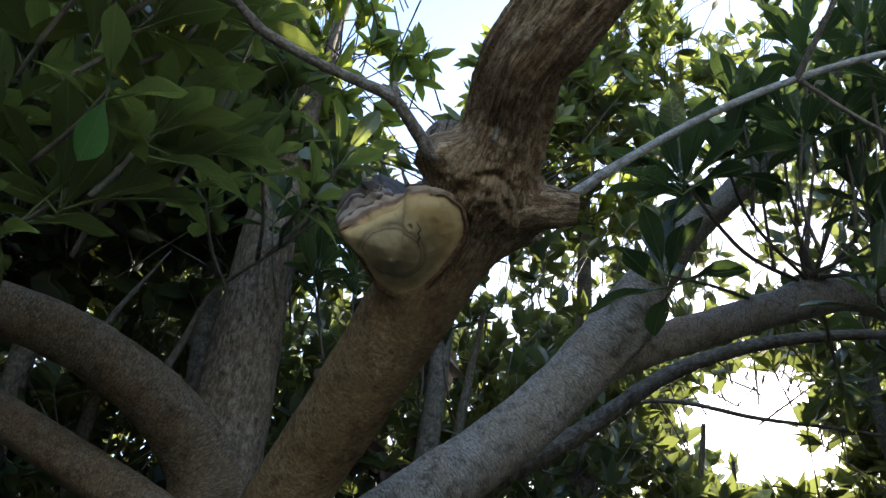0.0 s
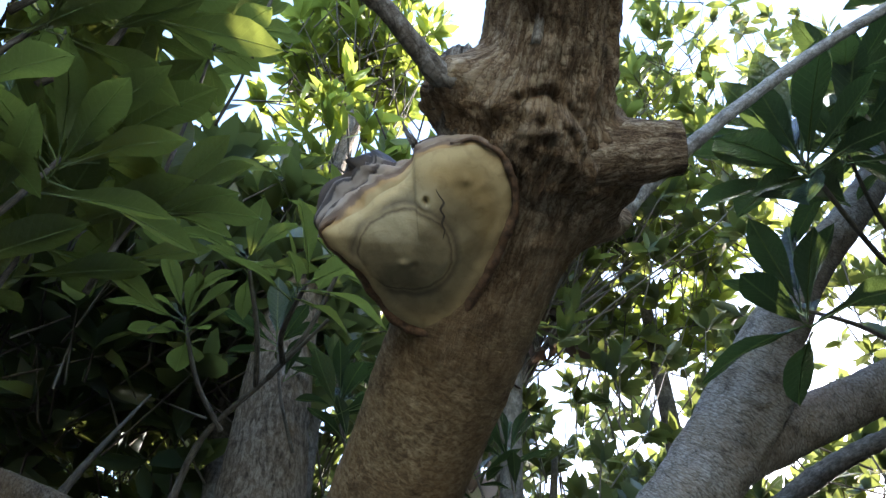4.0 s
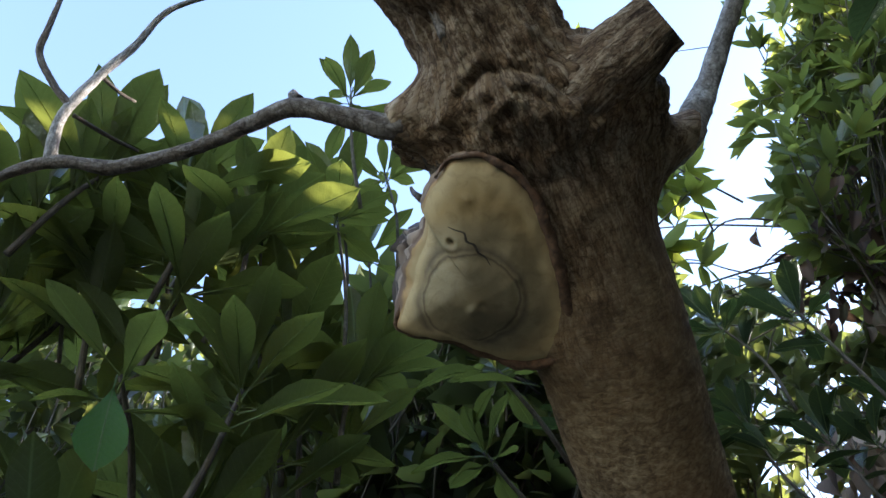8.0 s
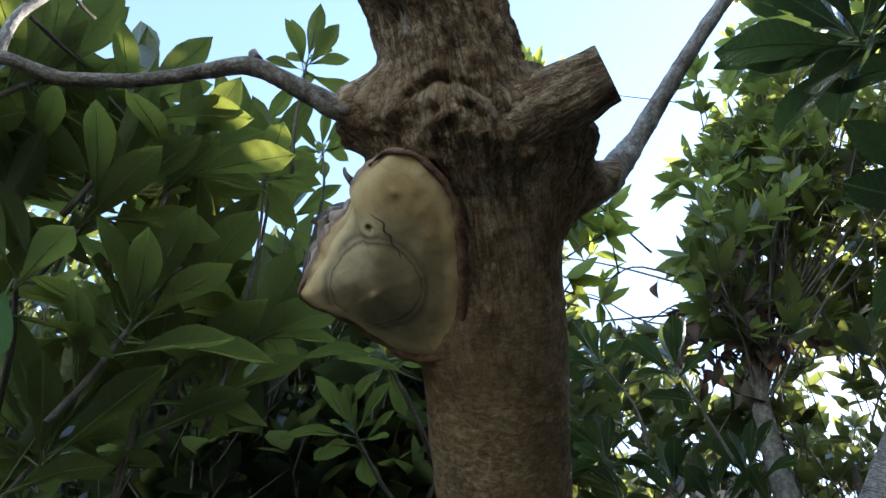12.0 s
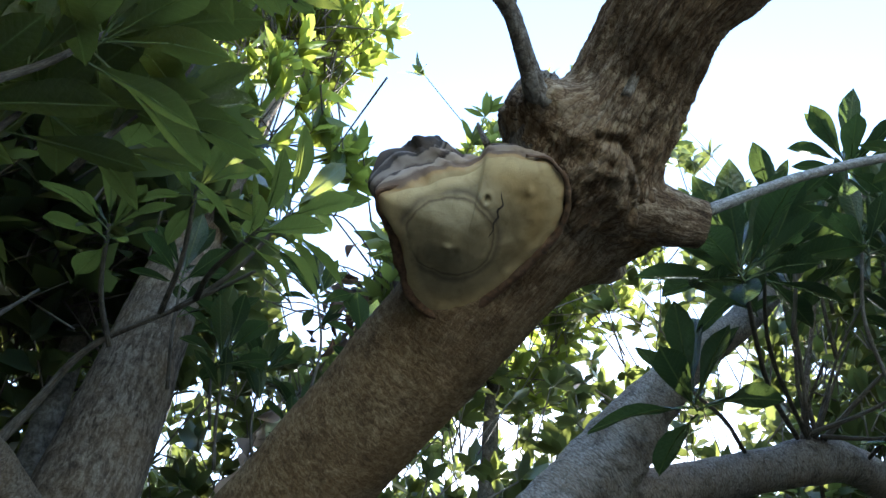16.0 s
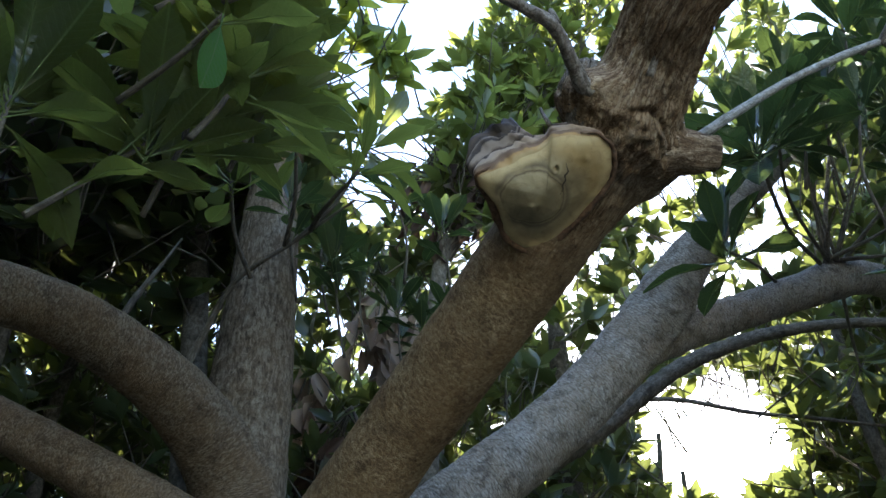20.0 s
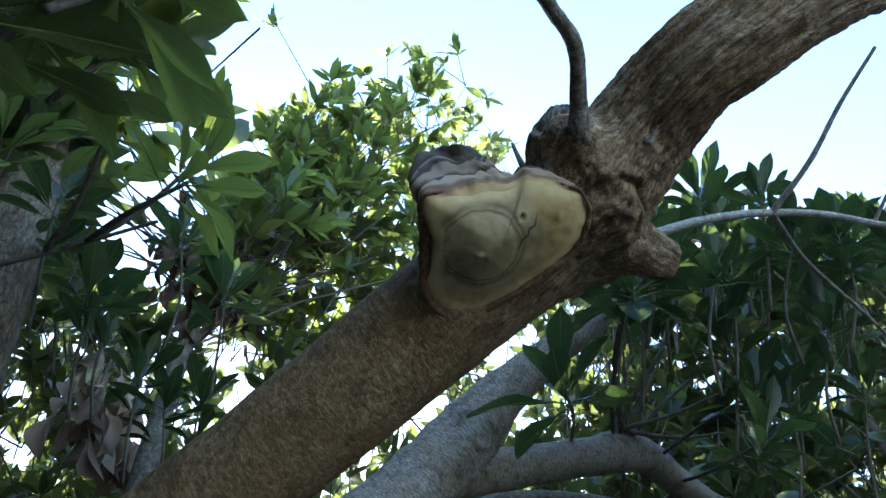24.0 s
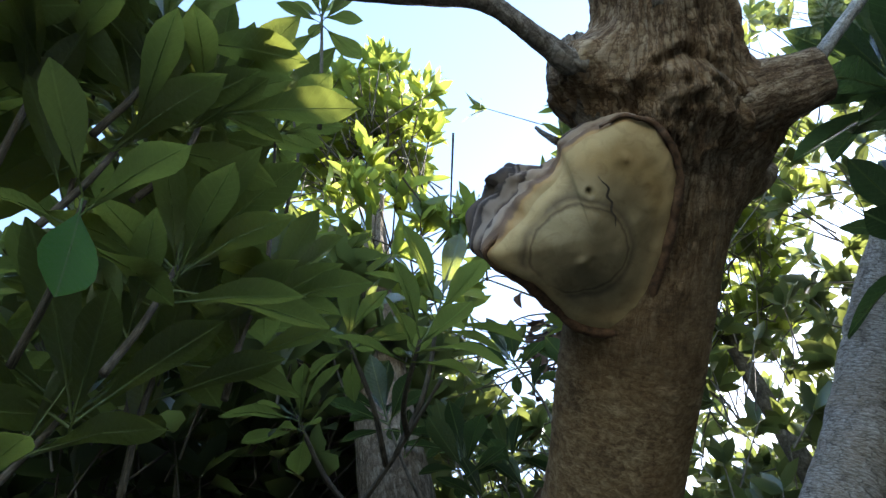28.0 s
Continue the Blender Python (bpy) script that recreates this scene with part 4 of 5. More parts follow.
def dark_rim():
    """The dark torn seam where the bracket meets the bark."""
    rim = rim_curve(120)
    rows = []
    for k, (px, py, pz) in enumerate(rim):
        p = np.array((px, py))
        d = p - np.array(FC)
        a = math.degrees(math.atan2(d[1], d[0]))
        a = a + 360 if a < -75 else a
        if -60 < a < 207:
            u = d / np.linalg.norm(d)
            side = math.exp(-((a - 160) / 28) ** 2)
            rows.append((a, *(p + u * (0.005 + 0.003 * side)), pz + 0.004 + 0.016 * side + 0.001 * math.sin(k), (0.0062 + 0.007 * side + 0.002 * n3((*p, 0), 60)) * max(0.15, math.sin(math.pi * min(1.0, max(0.0, (a + 60) / 267))) ** 0.5)))
    rows.sort()
    me = tube_mesh("seam", [r[1:] for r in rows], SEAM, 12, 3, lambda p, a, s, r: 0.0012 * n3(p, 120) + 0.0015 * n3(p, 45), True, 0.003)
    ob = new("seam", me)
    ob.parent = fungus
    tagged(ob, "dark brown torn seam against the bark")


SEAM = plain("torn_brown_seam", (0.12, 0.065, 0.035), 0.9, 120, 0.7, 0.8)
dark_rim()

# ---------------------------------------------------------------- the upright tree beside it
def wrinkled(p, a, s, r):
    return 0.05 * r * noise.noise(Vector((math.cos(a) * 1.4, math.sin(a) * 1.4, s * 1.6))) + 0.004 * n3(p, 14) + 0.002 * n3(p, 45, 4) - 0.016 * r * abs(noise.noise(Vector((math.cos(a) * 1.6, math.sin(a) * 1.6, s * 55))))


def collared(p, a, s, r):
    """Wrinkled bark with a swollen, folded collar where the grey stem forks."""
    q = math.sqrt((p[0] - 0.43) ** 2 + (p[1] - 2.0) ** 2 + (p[2] - 2.80) ** 2)
    knot = math.exp(-(q / 0.11) ** 2)
    return wrinkled(p, a, s, r) + knot * (0.008 - 0.022 * abs(n3(p, 22, 3)) + 0.006 * n3(p, 60, 1))


upright_tree = grey_tree = leaning_tree
# trunk and limbs carry the shade over them in their bark tones
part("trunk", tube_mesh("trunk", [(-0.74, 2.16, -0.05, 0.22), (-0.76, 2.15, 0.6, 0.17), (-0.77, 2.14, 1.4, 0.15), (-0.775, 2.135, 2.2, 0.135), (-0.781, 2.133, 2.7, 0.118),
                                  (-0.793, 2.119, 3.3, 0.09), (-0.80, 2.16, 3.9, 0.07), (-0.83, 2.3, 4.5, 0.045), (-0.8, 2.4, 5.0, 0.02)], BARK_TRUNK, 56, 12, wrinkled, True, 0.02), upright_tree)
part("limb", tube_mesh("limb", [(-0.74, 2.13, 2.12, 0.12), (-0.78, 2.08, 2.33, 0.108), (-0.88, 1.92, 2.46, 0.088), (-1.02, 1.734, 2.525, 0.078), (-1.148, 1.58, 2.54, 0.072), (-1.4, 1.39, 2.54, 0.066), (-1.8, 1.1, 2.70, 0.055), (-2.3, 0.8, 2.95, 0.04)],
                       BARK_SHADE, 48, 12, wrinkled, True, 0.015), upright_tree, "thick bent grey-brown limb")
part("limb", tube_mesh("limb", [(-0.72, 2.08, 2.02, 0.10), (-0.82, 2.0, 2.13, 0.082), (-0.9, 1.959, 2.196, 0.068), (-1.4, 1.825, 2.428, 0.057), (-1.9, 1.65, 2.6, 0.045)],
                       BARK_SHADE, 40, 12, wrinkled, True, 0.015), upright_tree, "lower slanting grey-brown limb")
# dark bark on these two side twigs stands in for shade
twig("side_twig", [(-1.02, 1.70, 2.56, 0.011), (-1.00, 1.73, 2.68, 0.008), (-0.97, 1.76, 2.80, 0.005), (-0.95, 1.8, 2.92, 0.003)], upright_tree, "", BARK_DARK)
twig("side_twig", [(-0.90, 1.86, 2.50, 0.013), (-0.86, 1.86, 2.63, 0.010), (-0.78, 1.80, 2.77, 0.007), (-0.62, 1.74, 2.86, 0.005), (-0.46, 1.66, 2.93, 0.004)], upright_tree, "", BARK_DARK)

# ---------------------------------------------------------------- the pale grey tree
part("grey_stem", tube_mesh("grey_stem", [(-0.70, 2.13, 1.75, 0.11), (-0.45, 2.08, 2.05, 0.098), (-0.145, 2.072, 2.30, 0.090), (0.028, 2.087, 2.442, 0.087), (0.184, 2.074, 2.585, 0.086), (0.325, 2.033, 2.727, 0.087),
                                          (0.42, 1.985, 2.835, 0.084), (0.49, 1.92, 2.92, 0.066), (0.59, 1.82, 3.01, 0.046),
                                          (0.70, 1.765, 3.10, 0.040), (0.81, 1.775, 3.24, 0.038), (0.912, 1.742, 3.366, 0.036), (1.03, 1.65, 3.49, 0.036), (1.085, 1.60, 3.545, 0.034)],
                        BARK_GREY, 72, 12, collared, True, 0.006), grey_tree, "pale grey leaning stem with wrinkled bark")
part("branch", tube_mesh("branch", [(0.34, 2.05, 2.73, 0.080), (0.44, 2.088, 2.775, 0.066), (0.56, 2.096, 2.82, 0.058), (0.744, 2.101, 2.889, 0.056), (0.90, 2.101, 2.945, 0.058), (0.99, 2.10, 2.977, 0.062), (1.12, 2.12, 3.0, 0.052), (1.4, 2.25, 3.0, 0.045), (2.0, 2.5, 3.1, 0.035), (2.6, 2.6, 3.3, 0.02)],
                         BARK_GREY, 60, 12, collared, True, 0.006), grey_tree, "bent grey branch with twig tufts")

broken = part("broken_top", tube_mesh("broken_top", [(1.06, 1.62, 3.52, 0.036), (1.12, 1.57, 3.57, 0.030), (1.19, 1.52, 3.60, 0.024), (1.27, 1.47, 3.63, 0.018), (1.36, 1.42, 3.67, 0.014)], BARK_GREY, 24, 8,
                                      lambda p, a, s, r: 2.2 * wrinkled(p, a, s, r) - 0.008 * abs(n3(p, 60)), True, 0.006), grey_tree, "split broken stem top with flaking bark")
for k in range(9):
    rng = random.Random(500 + k)
    f = rng.uniform(0, 1)
    c0 = Vector((0.90, 1.74, 3.35)).lerp(Vector((1.08, 1.60, 3.54)), f)
    d0 = Vector((rng.uniform(-1, 1), rng.uniform(-1.4, 0.2), rng.uniform(-0.6, 1.0))).normalized()
    a0 = c0 + d0 * 0.030
    e0 = a0 + d0 * 0.015 + Vector((rng.uniform(-0.02, 0.05), rng.uniform(-0.03, 0.02), rng.uniform(0.0, 0.05)))
    part("bark_flake", tube_mesh("bark_flake", [(*a0, 0.009), (*((a0 + e0) / 2), 0.010), (*e0, 0.004)], BARK_GREY, 6, 4, rough_stub, True), grey_tree)
twig("dark_limb", [(-0.25, 2.15, 2.22, 0.05), (0.05, 2.4, 2.50, 0.042), (0.28, 2.5, 2.68, 0.034), (0.40, 2.5, 2.77, 0.031), (0.58, 2.5, 2.905, 0.029), (0.80, 2.5, 3.005, 0.026), (1.01, 2.5, 3.06, 0.022), (1.3, 2.52, 3.1, 0.018), (1.9, 2.7, 3.2, 0.012)], grey_tree, "dark limb behind the grey stem", BARK_DARK, 20)
twig("dark_twig", [(0.30, 2.55, 2.70, 0.016), (0.51, 2.95, 3.02, 0.011), (0.72, 3.0, 3.06, 0.010), (1.0, 3.0, 3.0, 0.009), (1.26, 3.0, 2.97, 0.008), (1.6, 3.0, 2.93, 0.006), (2.0, 3.0, 2.95, 0.004)], grey_tree, "", BARK_DARK, 10)
# twig tuft on the bent branch
for k, (x, y, z, w) in enumerate(((0.99, 1.83, 3.32, 0.007), (0.93, 1.88, 3.22, 0.005), (1.06, 1.86, 3.20, 0.005), (0.87, 1.83, 3.12, 0.005), (1.16, 1.85, 3.14, 0.006), (1.20, 1.80, 3.05, 0.005), (0.90, 1.78, 3.02, 0.005),
                                  (1.10, 1.78, 3.30, 0.004), (1.25, 1.90, 2.98, 0.005), (0.80, 1.92, 3.06, 0.004))):
    a0 = Vector((0.96 + 0.012 * (k % 5), 2.05 - 0.01 * (k % 3), 3.005))
    e0 = Vector((x, y, z))
    m0 = a0.lerp(e0, 0.5) + Vector((0.02 * math.sin(5 * k), 0.02 * math.cos(4 * k), 0.02 * math.sin(2 * k)))
    twig("tuft_twig", [(*a0, w * 1.5), (*m0, w), (*e0, w * 0.6)], grey_tree, "pale bare twig" if k == 0 else "", BARK_TWIG if k % 3 == 0 else BARK_DARK, 8)
# ---------------------------------------------------------------- leafy shoots near the path
GREEN = "leathery dark green leaves in a rosette on a grey twig"
LEFT = [(-0.64, 1.04, 2.78), (-0.57, 1.15, 2.76), (-0.59, 0.56, 2.82), (-0.53, 0.63, 2.86), (-0.50, 0.76, 2.92), (-0.69, 0.56, 2.78), (-0.50, 0.88, 2.90), (-0.80, 0.70, 2.86), (-0.72, 0.98, 2.44), (-1.13, 0.44, 2.26), (-0.57, 0.99, 3.11), (-1.04, 1.05, 2.7), (-0.83, 0.58, 2.69), (-1.32, 0.64, 2.6), (-0.98, 1.09, 3.15),
        (-0.86, 0.82, 2.37), (-0.57, 0.82, 2.77), (-0.94, 0.69, 3.02), (-1.3, 1.01, 2.9), (-0.81, 1.16, 2.89), (-0.67, 1.07, 2.61), (-1.11, 0.55, 2.8),
        (-1.03, 0.43, 2.54), (-0.79, 0.87, 3.19), (-1.14, 0.69, 2.42), (-0.62, 0.70, 2.80), (-0.58, 0.96, 2.60)]
for i, (x, y, z) in enumerate(LEFT):
    root = Vector((x, y, z)) + Vector((-0.08 + 0.05 * math.sin(3 * i), 0.07 * math.cos(5 * i), -0.20))
    leafy_branch(GREEN, root, (x, y, z), 13, 0.22, 100 + i, (0.15 * (x + 0.9), -0.1, 1.0), 0.006, "broad-leaved shoots", (10, 72), ((0.3, 2), (0.6, 2)))
hanging = leafy_branch("single bright green leaf hanging below its rosette", (-0.75, 0.9, 2.45), (-0.568, 0.785, 2.515), 5, 0.15, 171, (0.3, -0.2, 0.6), 0.006, "broad-leaved shoots")
put_leaf(hanging, Vector((-0.566, 0.781, 2.512)), (0.01, 0.10, -0.98), (0.75, -0.25, -0.6), 0.152, random.Random(4), BROAD)
leafy_branch(GREEN, (-0.58, 1.72, 2.88), (-0.43, 1.47, 2.85), 9, 0.17, 201, (0.6, -0.3, 0.5), 0.007)
leafy_branch("large glossy green leaves fanned out on a dark twig", (-0.62, 1.74, 2.86), (-0.42, 1.62, 3.10), 10, 0.215, 211, (0.55, -0.25, 0.6), 0.007, "leafy shoots", (15, 85))
leafy_branch(GREEN, (-0.65, 1.75, 2.85), (-0.60, 1.50, 3.0), 9, 0.16, 202, (-0.1, -0.3, 1), 0.007)
leafy_branch(GREEN, (-0.74, 1.80, 2.78), (-0.78, 1.6, 2.95), 10, 0.16, 203, (-0.2, -0.3, 0.9), 0.007)
leafy_branch(GREEN, (0.78, 2.04, 2.93), (0.475, 1.635, 2.73), 11, 0.21, 204, (-0.1, -0.15, 0.8), 0.006, "leafy shoots", (12, 78), (), LEAVES_DEEP)
leafy_branch(GREEN, (0.93, 2.03, 2.99), (0.48, 1.34, 2.80), 18, 0.215, 205, (-0.05, -0.15, 0.8), 0.007, "leafy shoots", (10, 66), ((0.75, 2), (0.9, 3)), LEAVES_DEEP)
leafy_branch(GREEN, (0.95, 2.02, 2.99), (0.62, 1.47, 2.98), 15, 0.20, 206, (0.1, -0.2, 0.8), 0.006, "leafy shoots", (15, 90), (), LEAVES_DEEP)
leafy_branch("backlit yellow-green leaves drooping from a twig", (1.02, 2.13, 2.93), (1.10, 2.32, 2.78), 12, 0.16, 207, (0.2, 0.1, -0.5), 0.006, "leafy shoots", (20, 100))
leafy_branch("backlit yellow-green leaves drooping from a twig", (1.25, 2.2, 2.96), (1.35, 2.35, 2.80), 12, 0.16, 208, (0.3, 0.0, -0.4), 0.006, "leafy shoots", (20, 100))
leafy_branch(GREEN, (1.15, 2.1, 3.0), (1.0, 1.55, 2.80), 12, 0.16, 209, (0.1, -0.4, 0.5), 0.006, "leafy shoots", (20, 95), (), LEAVES_DEEP)
leafy_branch(GREEN, (1.3, 2.2, 3.0), (0.92, 1.52, 2.62), 12, 0.16, 210, (0.1, -0.5, 0.4), 0.006, "leafy shoots", (20, 95), (), LEAVES_DEEP)
for i, (x, y, z) in enumerate(((0.82, 1.34, 3.24), (0.93, 1.25, 3.18), (1.07, 1.20, 3.05), (1.20, 1.15, 3.0), (0.80, 1.50, 3.15), (1.0, 1.28, 3.06), (1.30, 1.42, 3.28), (1.25, 1.60, 3.3),
                                (0.96, 1.55, 2.93), (1.12, 1.56, 2.83), (1.14, 1.38, 2.93), (1.4, 1.7, 3.1), (1.35, 1.5, 2.88), (1.2, 1.8, 2.8), (1.5, 1.6, 3.2), (0.66, 1.42, 3.12), (0.74, 1.58, 3.06), (0.88, 1.40, 3.02), (0.98, 1.52, 3.14), (1.10, 1.46, 3.20), (0.78, 1.36, 2.96), (1.2, 1.3, 3.12), (1.05, 1.55, 3.46), (0.92, 1.60, 3.42), (1.2, 1.5, 3.48), (1.35, 1.45, 3.44), (0.80, 1.62, 3.30), (1.5, 1.4, 3.42), (1.12, 1.64, 3.32), (1.28, 1.58, 3.40), (0.98, 1.46, 3.28),
                                (-0.38, 2.08, 3.33), (-0.22, 2.2, 3.3), (-0.5, 2.25, 3.18), (-0.38, 2.38, 3.1), (-0.3, 2.42, 3.05), (-0.55, 2.0, 3.0), (-0.68, 1.85, 3.1), (-0.62, 2.12, 3.2), (-0.2, 2.45, 3.1))):
    leafy_branch("dark bluish green leaves fanned out on a grey twig", (x + 0.03, y + 0.14, z - 0.26), (x, y, z), 12, 0.15, 400 + i, (0.1 * math.sin(3 * i), -0.15, 1.0), 0.005, "fans of dark leaves", (12, 78), ((0.6, 2),), LEAVES_DEEP)
for i, (x, y, z) in enumerate(((-0.33, 0.95, 3.22), (-0.56, 1.06, 3.25), (-0.52, 1.15, 3.38), (-0.62, 0.76, 2.97), (-0.76, 0.64, 3.0), (-0.56, 0.92, 2.96), (-0.70, 1.22, 3.35), (-0.84, 1.0, 3.4), (-0.47, 1.02, 3.02))):
    leafy_branch("light green leaves on a thin dark twig", (x - 0.06, y + 0.08, z - 0.28), (x, y, z), 11, 0.125 if i < 3 else 0.165, 300 + i, (0.1, -0.1, 1.0), 0.004, "upper shoots", (15, 75))


# ---------------------------------------------------------------- withered leaves and bare twigs
def withered(label, place, size, count, length, seed, meshes, twigs=4):
    rng = random.Random(seed)
    c = Vector(place)
    ob = thing("dead_leaf_bundle", c, label, "dead leaves", "withered bundles")
    for _ in range(twigs):
        e = c + Vector((rng.uniform(-1, 1) * size[0], rng.uniform(-1, 1) * size[1], rng.uniform(-0.6, 1) * size[2]))
        part("twig", tube_mesh("twig", [(*(c + Vector((0, 0, size[2] * 1.4))), 0.006), (*((c + e) / 2 + Vector((0, 0, 0.05))), 0.004), (*e, 0.003)], BARK_DARK, 6, 5), ob)
    for _ in range(count):
        q = c + Vector((rng.gauss(0, 0.5) * size[0], rng.gauss(0, 0.5) * size[1], rng.gauss(0, 0.5) * size[2]))
        d = Vector((rng.uniform(-0.7, 0.7), rng.uniform(-0.7, 0.5), -1.0))
        put_leaf(ob, q, d, (rng.uniform(-1, 1), rng.uniform(-1.5, 0.3), rng.uniform(-0.3, 0.6)), length * rng.uniform(0.75, 1.2), rng, meshes, "dry_leaf")
    return ob


withered("bundle of pale dry curled leaves hanging among the stems", (-0.46, 2.80, 3.33), (0.11, 0.09, 0.14), 38, 0.17, 41, DRY)
withered("small bundle of pale dry curled leaves", (-0.33, 3.15, 3.38), (0.08, 0.07, 0.09), 18, 0.17, 42, DRY)
withered("small bundle of brown dry leaves", (-0.78, 3.1, 3.15), (0.08, 0.06, 0.12), 18, 0.19, 43, DRY)
withered("dark tangle of dead brown leaves and twigs in a fork", (-0.22, 2.88, 4.10), (0.24, 0.2, 0.24), 110, 0.12, 44, DRY2, 34)
withered("dark tangle of dead brown leaves under the stems", (-0.60, 3.1, 2.85), (0.25, 0.15, 0.18), 40, 0.15, 45, DRY2, 8)
bare = thing("bare_twig_spray", (-0.25, 3.0, 4.1), "thin bare dark twigs against the sky", "twigs")
for k in range(16):
    rng = random.Random(600 + k)
    a0 = Vector((-0.2, 3.0, 4.15)) + Vector((rng.uniform(-0.1, 0.1), rng.uniform(-0.1, 0.1), rng.uniform(-0.15, 0.2)))
    e0 = a0 + Vector((rng.uniform(-0.95, -0.25), rng.uniform(-0.5, 0.1), rng.uniform(-0.15, 0.55)))
    m0 = a0.lerp(e0, 0.5) + Vector((0, rng.uniform(-0.06, 0.06), rng.uniform(-0.08, 0.08)))
    m1 = a0.lerp(e0, 0.8) + Vector((rng.uniform(-0.03, 0.03), 0, rng.uniform(-0.05, 0.05)))
    part("twig", tube_mesh("twig", [(*a0, 0.006), (*m0, 0.004), (*m1, 0.003), (*e0, 0.0015)], BARK_DARK, 5, 5), bare)


# ---------------------------------------------------------------- the surrounding thicket
def crown_points(rng, centre, radii, count, clump=1.1, level=-0.05, low=None):
    c, r = np.array(centre), np.array(radii)
    out = []
    while len(out) < count:
        d = rng.normal(size=3)
        d /= np.linalg.norm(d)
        p = c + d * r * rng.uniform(0.25, 1.0) ** 0.5
        if low is not None and p[2] < low:
            continue
        if noise.noise(Vector(p * clump)) + 0.35 * noise.noise(Vector(p * clump * 2.7)) > level:
            out.append(p)
    return np.array(out)


def thicket_tree(label, foot, centre, radii, count, length, seed, mat, per=8, level=-0.05, stems=True, low=None, broad=0.32):
    rng = np.random.default_rng(seed)
    ob = thing("background_tree", foot, label, "tree", "surrounding thicket")
    c = np.array(centre)
    f = np.array(foot, float)
    mid = f * 0.45 + c * 0.55 + rng.normal(size=3) * 0.1
    part("trunk", tube_mesh("trunk", [(*f, 0.09), (*mid, 0.06), (*c, 0.03)], BARK_DARK, 14, 8), ob)
    tips = crown_points(rng, centre, radii, count, 1.1, level, low)
    axes = (tips - c) / np.array(radii) * 0.5 + np.array([0, 0, 0.8]) + rng.normal(size=tips.shape) * 0.35
    b, d, u, s = rosettes(rng, tips, axes, per, length)
    crown = part("crown", leaf_cloud("crown", b, d, u, s, s * rng.uniform(broad, broad * 1.4, len(s)), mat), ob)
    tagged(crown, "", "", "", "stuff")
    if stems:
        a = tips - axes / np.linalg.norm(axes, axis=1)[:, None] * rng.uniform(0.12, 0.4, len(tips))[:, None] + (c - tips) * 0.15
        st = part("stem_work", stems_mesh("stem_work", a, tips, np.full(len(tips), 0.005), np.full(len(tips), 0.003), BARK_DARK), ob)
        tagged(st, "", "", "", "stuff")
    return ob


DARK = "dense dark evergreen tree crown with small glossy leaves"
MIDDLE = np.array([0.0, 0.5, 1.6])
SKYLINE = [(-180, 12), (-160, 20), (-140, 48), (-110, 50), (-80, 50), (-60, 50), (-40, 52), (-28, 56), (-17, 50), (-13, 43), (-3, 43), (1, 54), (10, 60), (22, 62), (30, 60), (34, 55), (38, 50), (48, 48), (58, 45), (70, 42), (95, 42), (125, 38), (150, 15), (180, 12)]


def ring(rng, count, near, far, clump=1.3, level=-0.12, cap=90, span=(-152, 115)):
    """Shoot tips all round the path, from knee height to an uneven skyline, with the gap towards the sun left open."""
    az_t, el_t = np.array(SKYLINE, float).T
    out = []
    while len(out) < count:
        az = rng.uniform(*span)
        top = min(cap if cap > 60 or abs(az - 16) > 42 else 32, np.interp(az, az_t, el_t)) + 5 * noise.noise(Vector((az * 0.12, 0, 3))) + 3 * noise.noise(Vector((az * 0.4, 7, 3)))
        h = rng.uniform(math.tan(radians(-22)), math.tan(radians(top)))
        el = math.degrees(math.atan(h))
        if ((az - 19) / 6.3) ** 2 + ((el - 25.5) / 5.2) ** 2 < 1 + 0.5 * noise.noise(Vector((az * 0.2, el * 0.3, 0))):
            continue
        dist = rng.uniform(near, far)
        if dist < 6.5 and 4 < az < 30 and 43 < el < 50 and rng.uniform() < 0.6:
            continue
        if dist < 6.5 and -3 < az < 33 and el > 50 and rng.uniform() < 0.93:
            continue
        if dist > 4 and -4 < az < 11 and 38 < el < 52 and rng.uniform() < 0.35:
            continue
        if dist < 6.5 and -24 < az < 3 and el > 47 and rng.uniform() < 0.9:
            continue
        if dist < 6 and -4 < az < 23 and 36 < el < 57 and rng.uniform() < 0.4:
            continue
        if dist < 3.2 and ((az + 10.5) / 5.5) ** 2 + ((el - 34) / 6.5) ** 2 < 1 or dist < 3 and ((az + 3) / 5) ** 2 + ((el - 45) / 5) ** 2 < 1:
            continue
        p = MIDDLE + dist * np.array([math.sin(radians(az)), math.cos(radians(az)), h])
        if noise.noise(Vector(p * clump)) + 0.4 * noise.noise(Vector(p * clump * 2.7)) < level:
            continue
        out.append(p)
    return np.array(out)


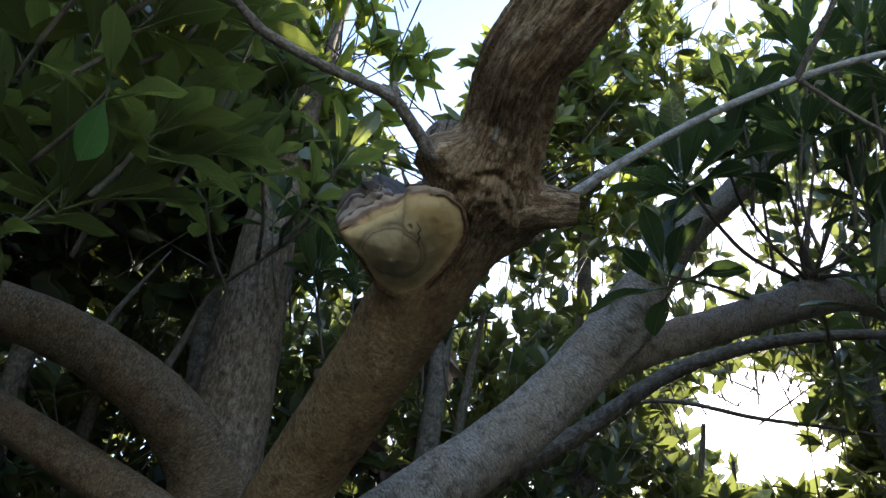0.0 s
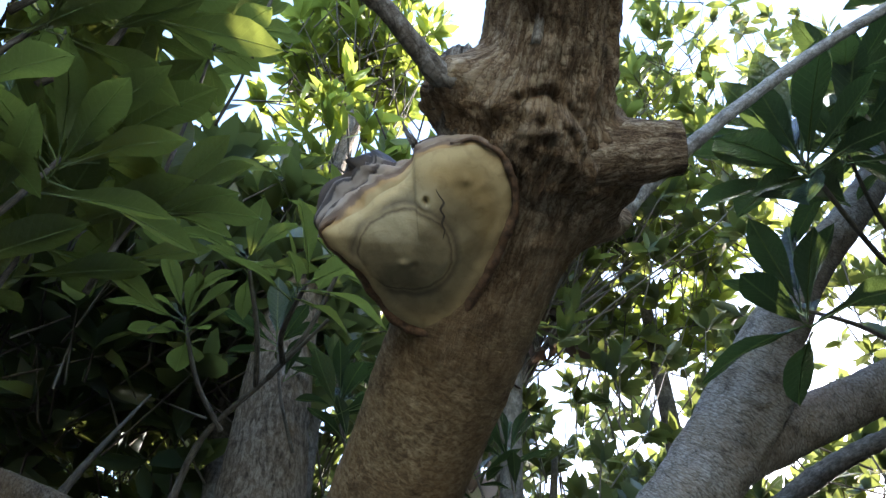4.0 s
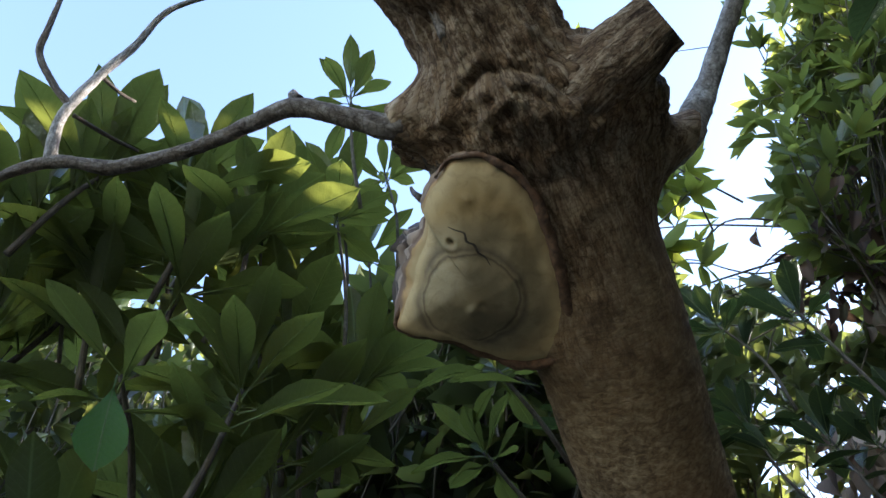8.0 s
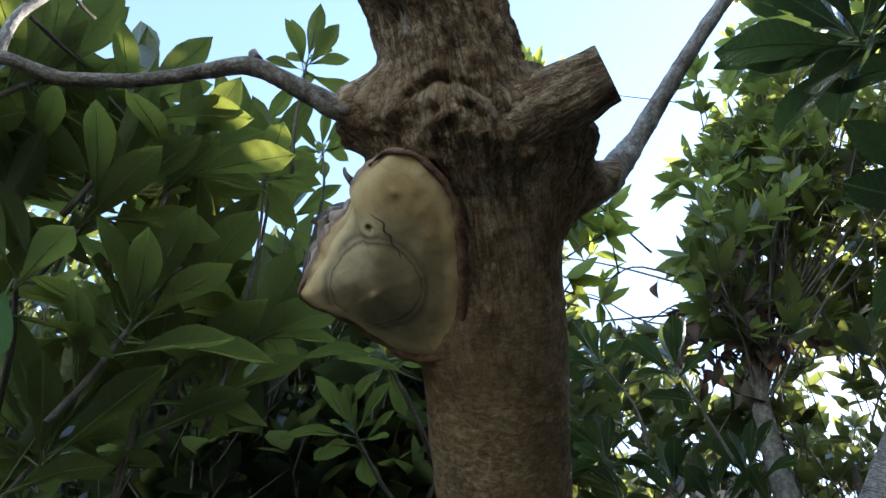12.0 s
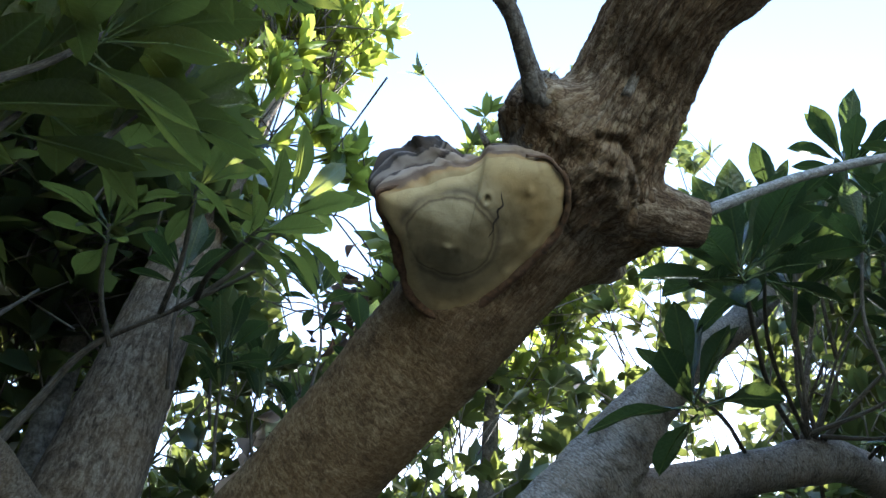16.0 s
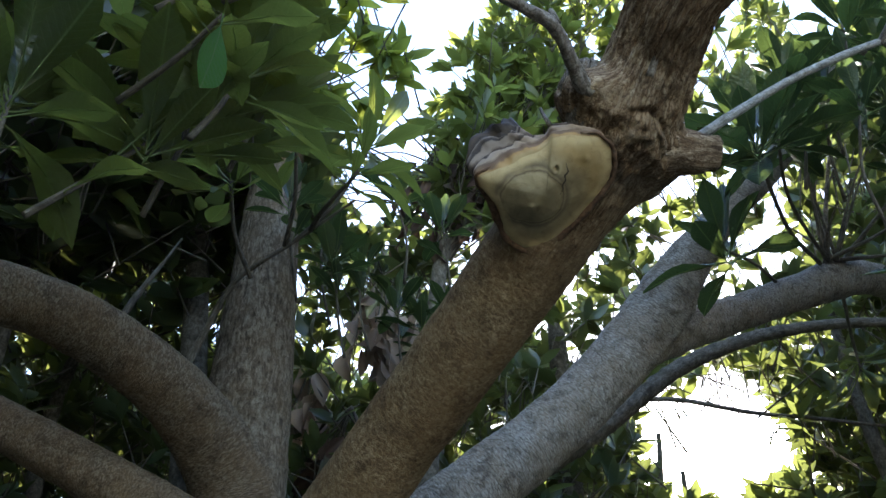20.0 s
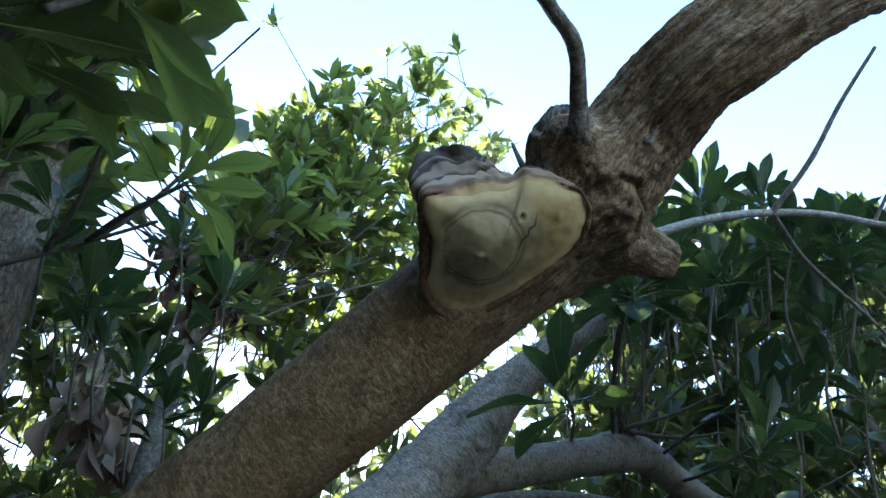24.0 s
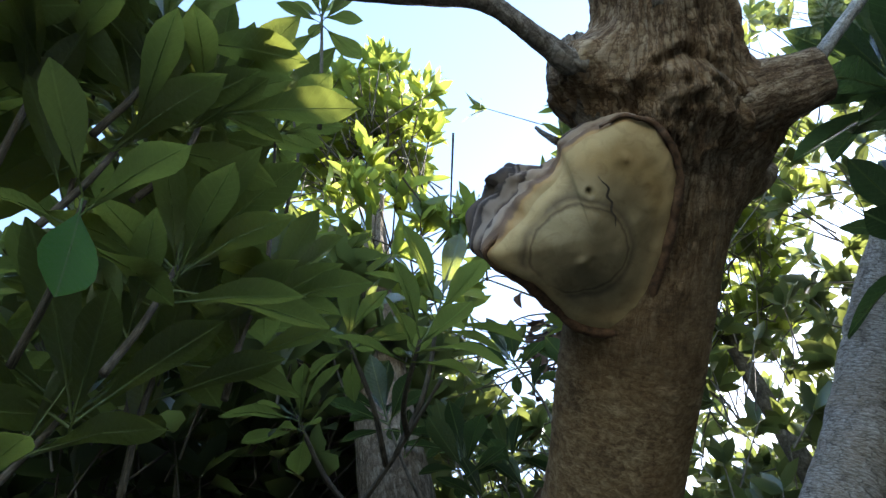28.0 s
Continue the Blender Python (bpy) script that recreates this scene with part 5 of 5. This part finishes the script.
def thicket(seed, count, near, far, feet, mat, length, per=8, label=DARK, cap=90, level=-0.12, span=(-152, 115)):
    rng = np.random.default_rng(seed)
    tips = ring(rng, count, near, far, 1.3, level, cap, span)
    feet = np.array(feet, float)
    owner = np.linalg.norm(tips[:, None, :2] - feet[None, :, :2], axis=2).argmin(1)
    for k, f in enumerate(feet):
        mine = tips[owner == k]
        if len(mine) < 5:
            continue
        ob = thing("background_tree", (*f[:2], 0), label, "tree", "surrounding thicket")
        c = np.array([*(f[:2] * 0.6 + mine.mean(0)[:2] * 0.4), 3.0])
        bend = (np.array([*f[:2], 0]) + c) / 2 + rng.normal(size=3) * 0.12
        part("trunk", tube_mesh("trunk", [(f[0], f[1], -0.05, 0.08), (*bend, 0.055), (*c, 0.03), (*(c + (0.1, 0.1, 0.9)), 0.015)], BARK_DARK, 12, 8), ob)
        axes = (mine - c) * 0.25 + np.array([0, 0, 0.7]) + rng.normal(size=mine.shape) * 0.4
        b, d, u, s = rosettes(rng, mine, axes, per, length)
        tagged(part("crown", leaf_cloud("crown", b, d, u, s, s * rng.uniform(0.33, 0.46, len(s)), mat), ob), "", "", "", "stuff")
        unit = axes / np.linalg.norm(axes, axis=1)[:, None]
        a = mine - unit * rng.uniform(0.12, 0.32, len(mine))[:, None] + (c - mine) * 0.06
        tagged(part("stem_work", stems_mesh("stem_work", a, mine, np.full(len(mine), 0.005), np.full(len(mine), 0.003), BARK_DARK), ob), "", "", "", "stuff")


def round_feet(dist, angles):
    return [(dist * math.sin(radians(a)), 0.5 + dist * math.cos(radians(a))) for a in angles]


thicket(31, 10500, 2.5, 3.7, round_feet(3.1, (-140, -115, -90, -65, -35, -5, 30, 55, 85, 110)), LEAF_FAR, 0.12)
thicket(32, 9000, 4.0, 6.0, round_feet(5.3, (-135, -105, -75, -40, -10, 15, 45, 80, 105)), LEAF_FAR, 0.152)
thicket(33, 6500, 7.0, 10.0, round_feet(8.5, (-140, -112, -90, -70, -50, -30, -12, 10, 32, 55, 80, 105)), LEAF_FAR, 0.34, 7, "tall evergreen belt closing the view", 40, -0.6)
thicket(34, 4200, 3.4, 5.2, round_feet(4.5, (-115, -95, -78, -60, -45)), LEAF_FAR, 0.21, 8, "dense low evergreen with dark leaves", 46, -0.7, (-125, -34))
thicket(35, 2600, 3.8, 5.4, round_feet(4.6, (28, 42, 56, 70)), LEAF_FAR, 0.16, 8, "dense dark evergreen behind the grey stem", 47, -0.4, (24, 76))
thicket(36, 2600, 3.9, 5.2, round_feet(4.5, (-30, -16, -4, 14)), LEAF_FAR, 0.17, 8, "dense dark evergreen behind the leaning stem", 42, -0.5, (-36, 24))


def fan_shrub():
    """A shrub whose thin stems fan out from a low fork and carry leaves at their ends only."""
    rng = np.random.default_rng(77)
    ob = thing("background_tree", (-0.2, 3.0, 0), "slender evergreen whose bare thin stems fan out below a leafy top", "tree", "surrounding thicket")
    part("trunk", tube_mesh("trunk", [(-0.2, 3.0, -0.05, 0.07), (-0.3, 2.95, 1.9, 0.055), (-0.26, 2.94, 3.3, 0.04), (-0.20, 2.93, 3.95, 0.028)], BARK_DARK, 14, 8), ob)
    a, b, ra, rb, tips, axes = [], [], [], [], [], []
    for k in range(46):
        u = (k + rng.uniform()) / 46
        x = -0.12 + 1.40 * u
        top = np.interp(x, (-0.12, 0.0, 0.15, 0.4, 0.8, 1.28), (4.4, 4.8, 5.1, 5.75, 6.0, 5.7)) - 0.9 * rng.uniform() ** 1.5
        root = np.array([-0.22 + 0.06 * u, 2.93, 3.72 + 0.20 * rng.uniform()])
        end = np.array([x, 2.95 + rng.normal() * 0.28, top])
        rows = [root]
        for f in (0.3, 0.6, 0.85, 1.0):
            rows.append(root + (end - root) * np.array([f ** 1.15, f, f]) + rng.normal(size=3) * 0.03)
        for i in range(4):
            a.append(rows[i]), b.append(rows[i + 1]), ra.append(0.0065 - 0.0012 * i), rb.append(0.0053 - 0.0012 * i)
        for m in range(10):
            g = rng.uniform(1.2, 4.0)
            i = min(3, int(g))
            base = rows[i] + (rows[i + 1] - rows[i]) * (g - i)
            tip = base + np.array([rng.normal() * 0.11, rng.normal() * 0.11, rng.uniform(0.08, 0.26)])
            a.append(base), b.append(tip), ra.append(0.0035), rb.append(0.002)
            tips.append(tip), axes.append(tip - base + rng.normal(size=3) * 0.04)
    tagged(part("stem_work", stems_mesh("stem_work", np.array(a), np.array(b), np.array(ra), np.array(rb), BARK_DARK), ob, "thin dark bare stems"), "thin dark bare stems", "", "", "stuff")
    bb, dd, uu, ss = rosettes(rng, np.array(tips), np.array(axes), 8, 0.13)
    tagged(part("crown", leaf_cloud("crown", bb, dd, uu, ss, ss * rng.uniform(0.26, 0.36, len(ss)), LEAF_THIN), ob), "", "", "", "stuff")


fan_shrub()
# crown and shrub that look sunlit through their brighter leaf colour
thicket_tree("sunlit yellow-green crown round the tall upright stem", (-0.86, 2.5, 0), (-0.82, 2.35, 5.0), (0.52, 0.45, 1.2), 230, 0.135, 19, LEAF_SUN_TINTED, 8, 0.0, broad=0.26)
thicket_tree("low sunlit yellow-green shrub behind the thin stems", (0.4, 3.7, 0), (0.40, 3.65, 4.85), (0.65, 0.35, 0.5), 120, 0.12, 29, LEAF_SUN_TINTED, 8, -0.1, broad=0.28)
thicket_tree("dark upper crown of the upright stem", (-0.9, 2.6, 0), (-1.15, 2.35, 3.75), (0.5, 0.5, 0.65), 130, 0.16, 23, LEAF_FAR, 9, -0.2)
thicket_tree("dense dark crown shading the thick limbs", (-2.5, 3.1, 0), (-1.6, 2.1, 3.7), (0.95, 0.75, 0.6), 420, 0.16, 27, LEAF_FAR, 9, -0.25)
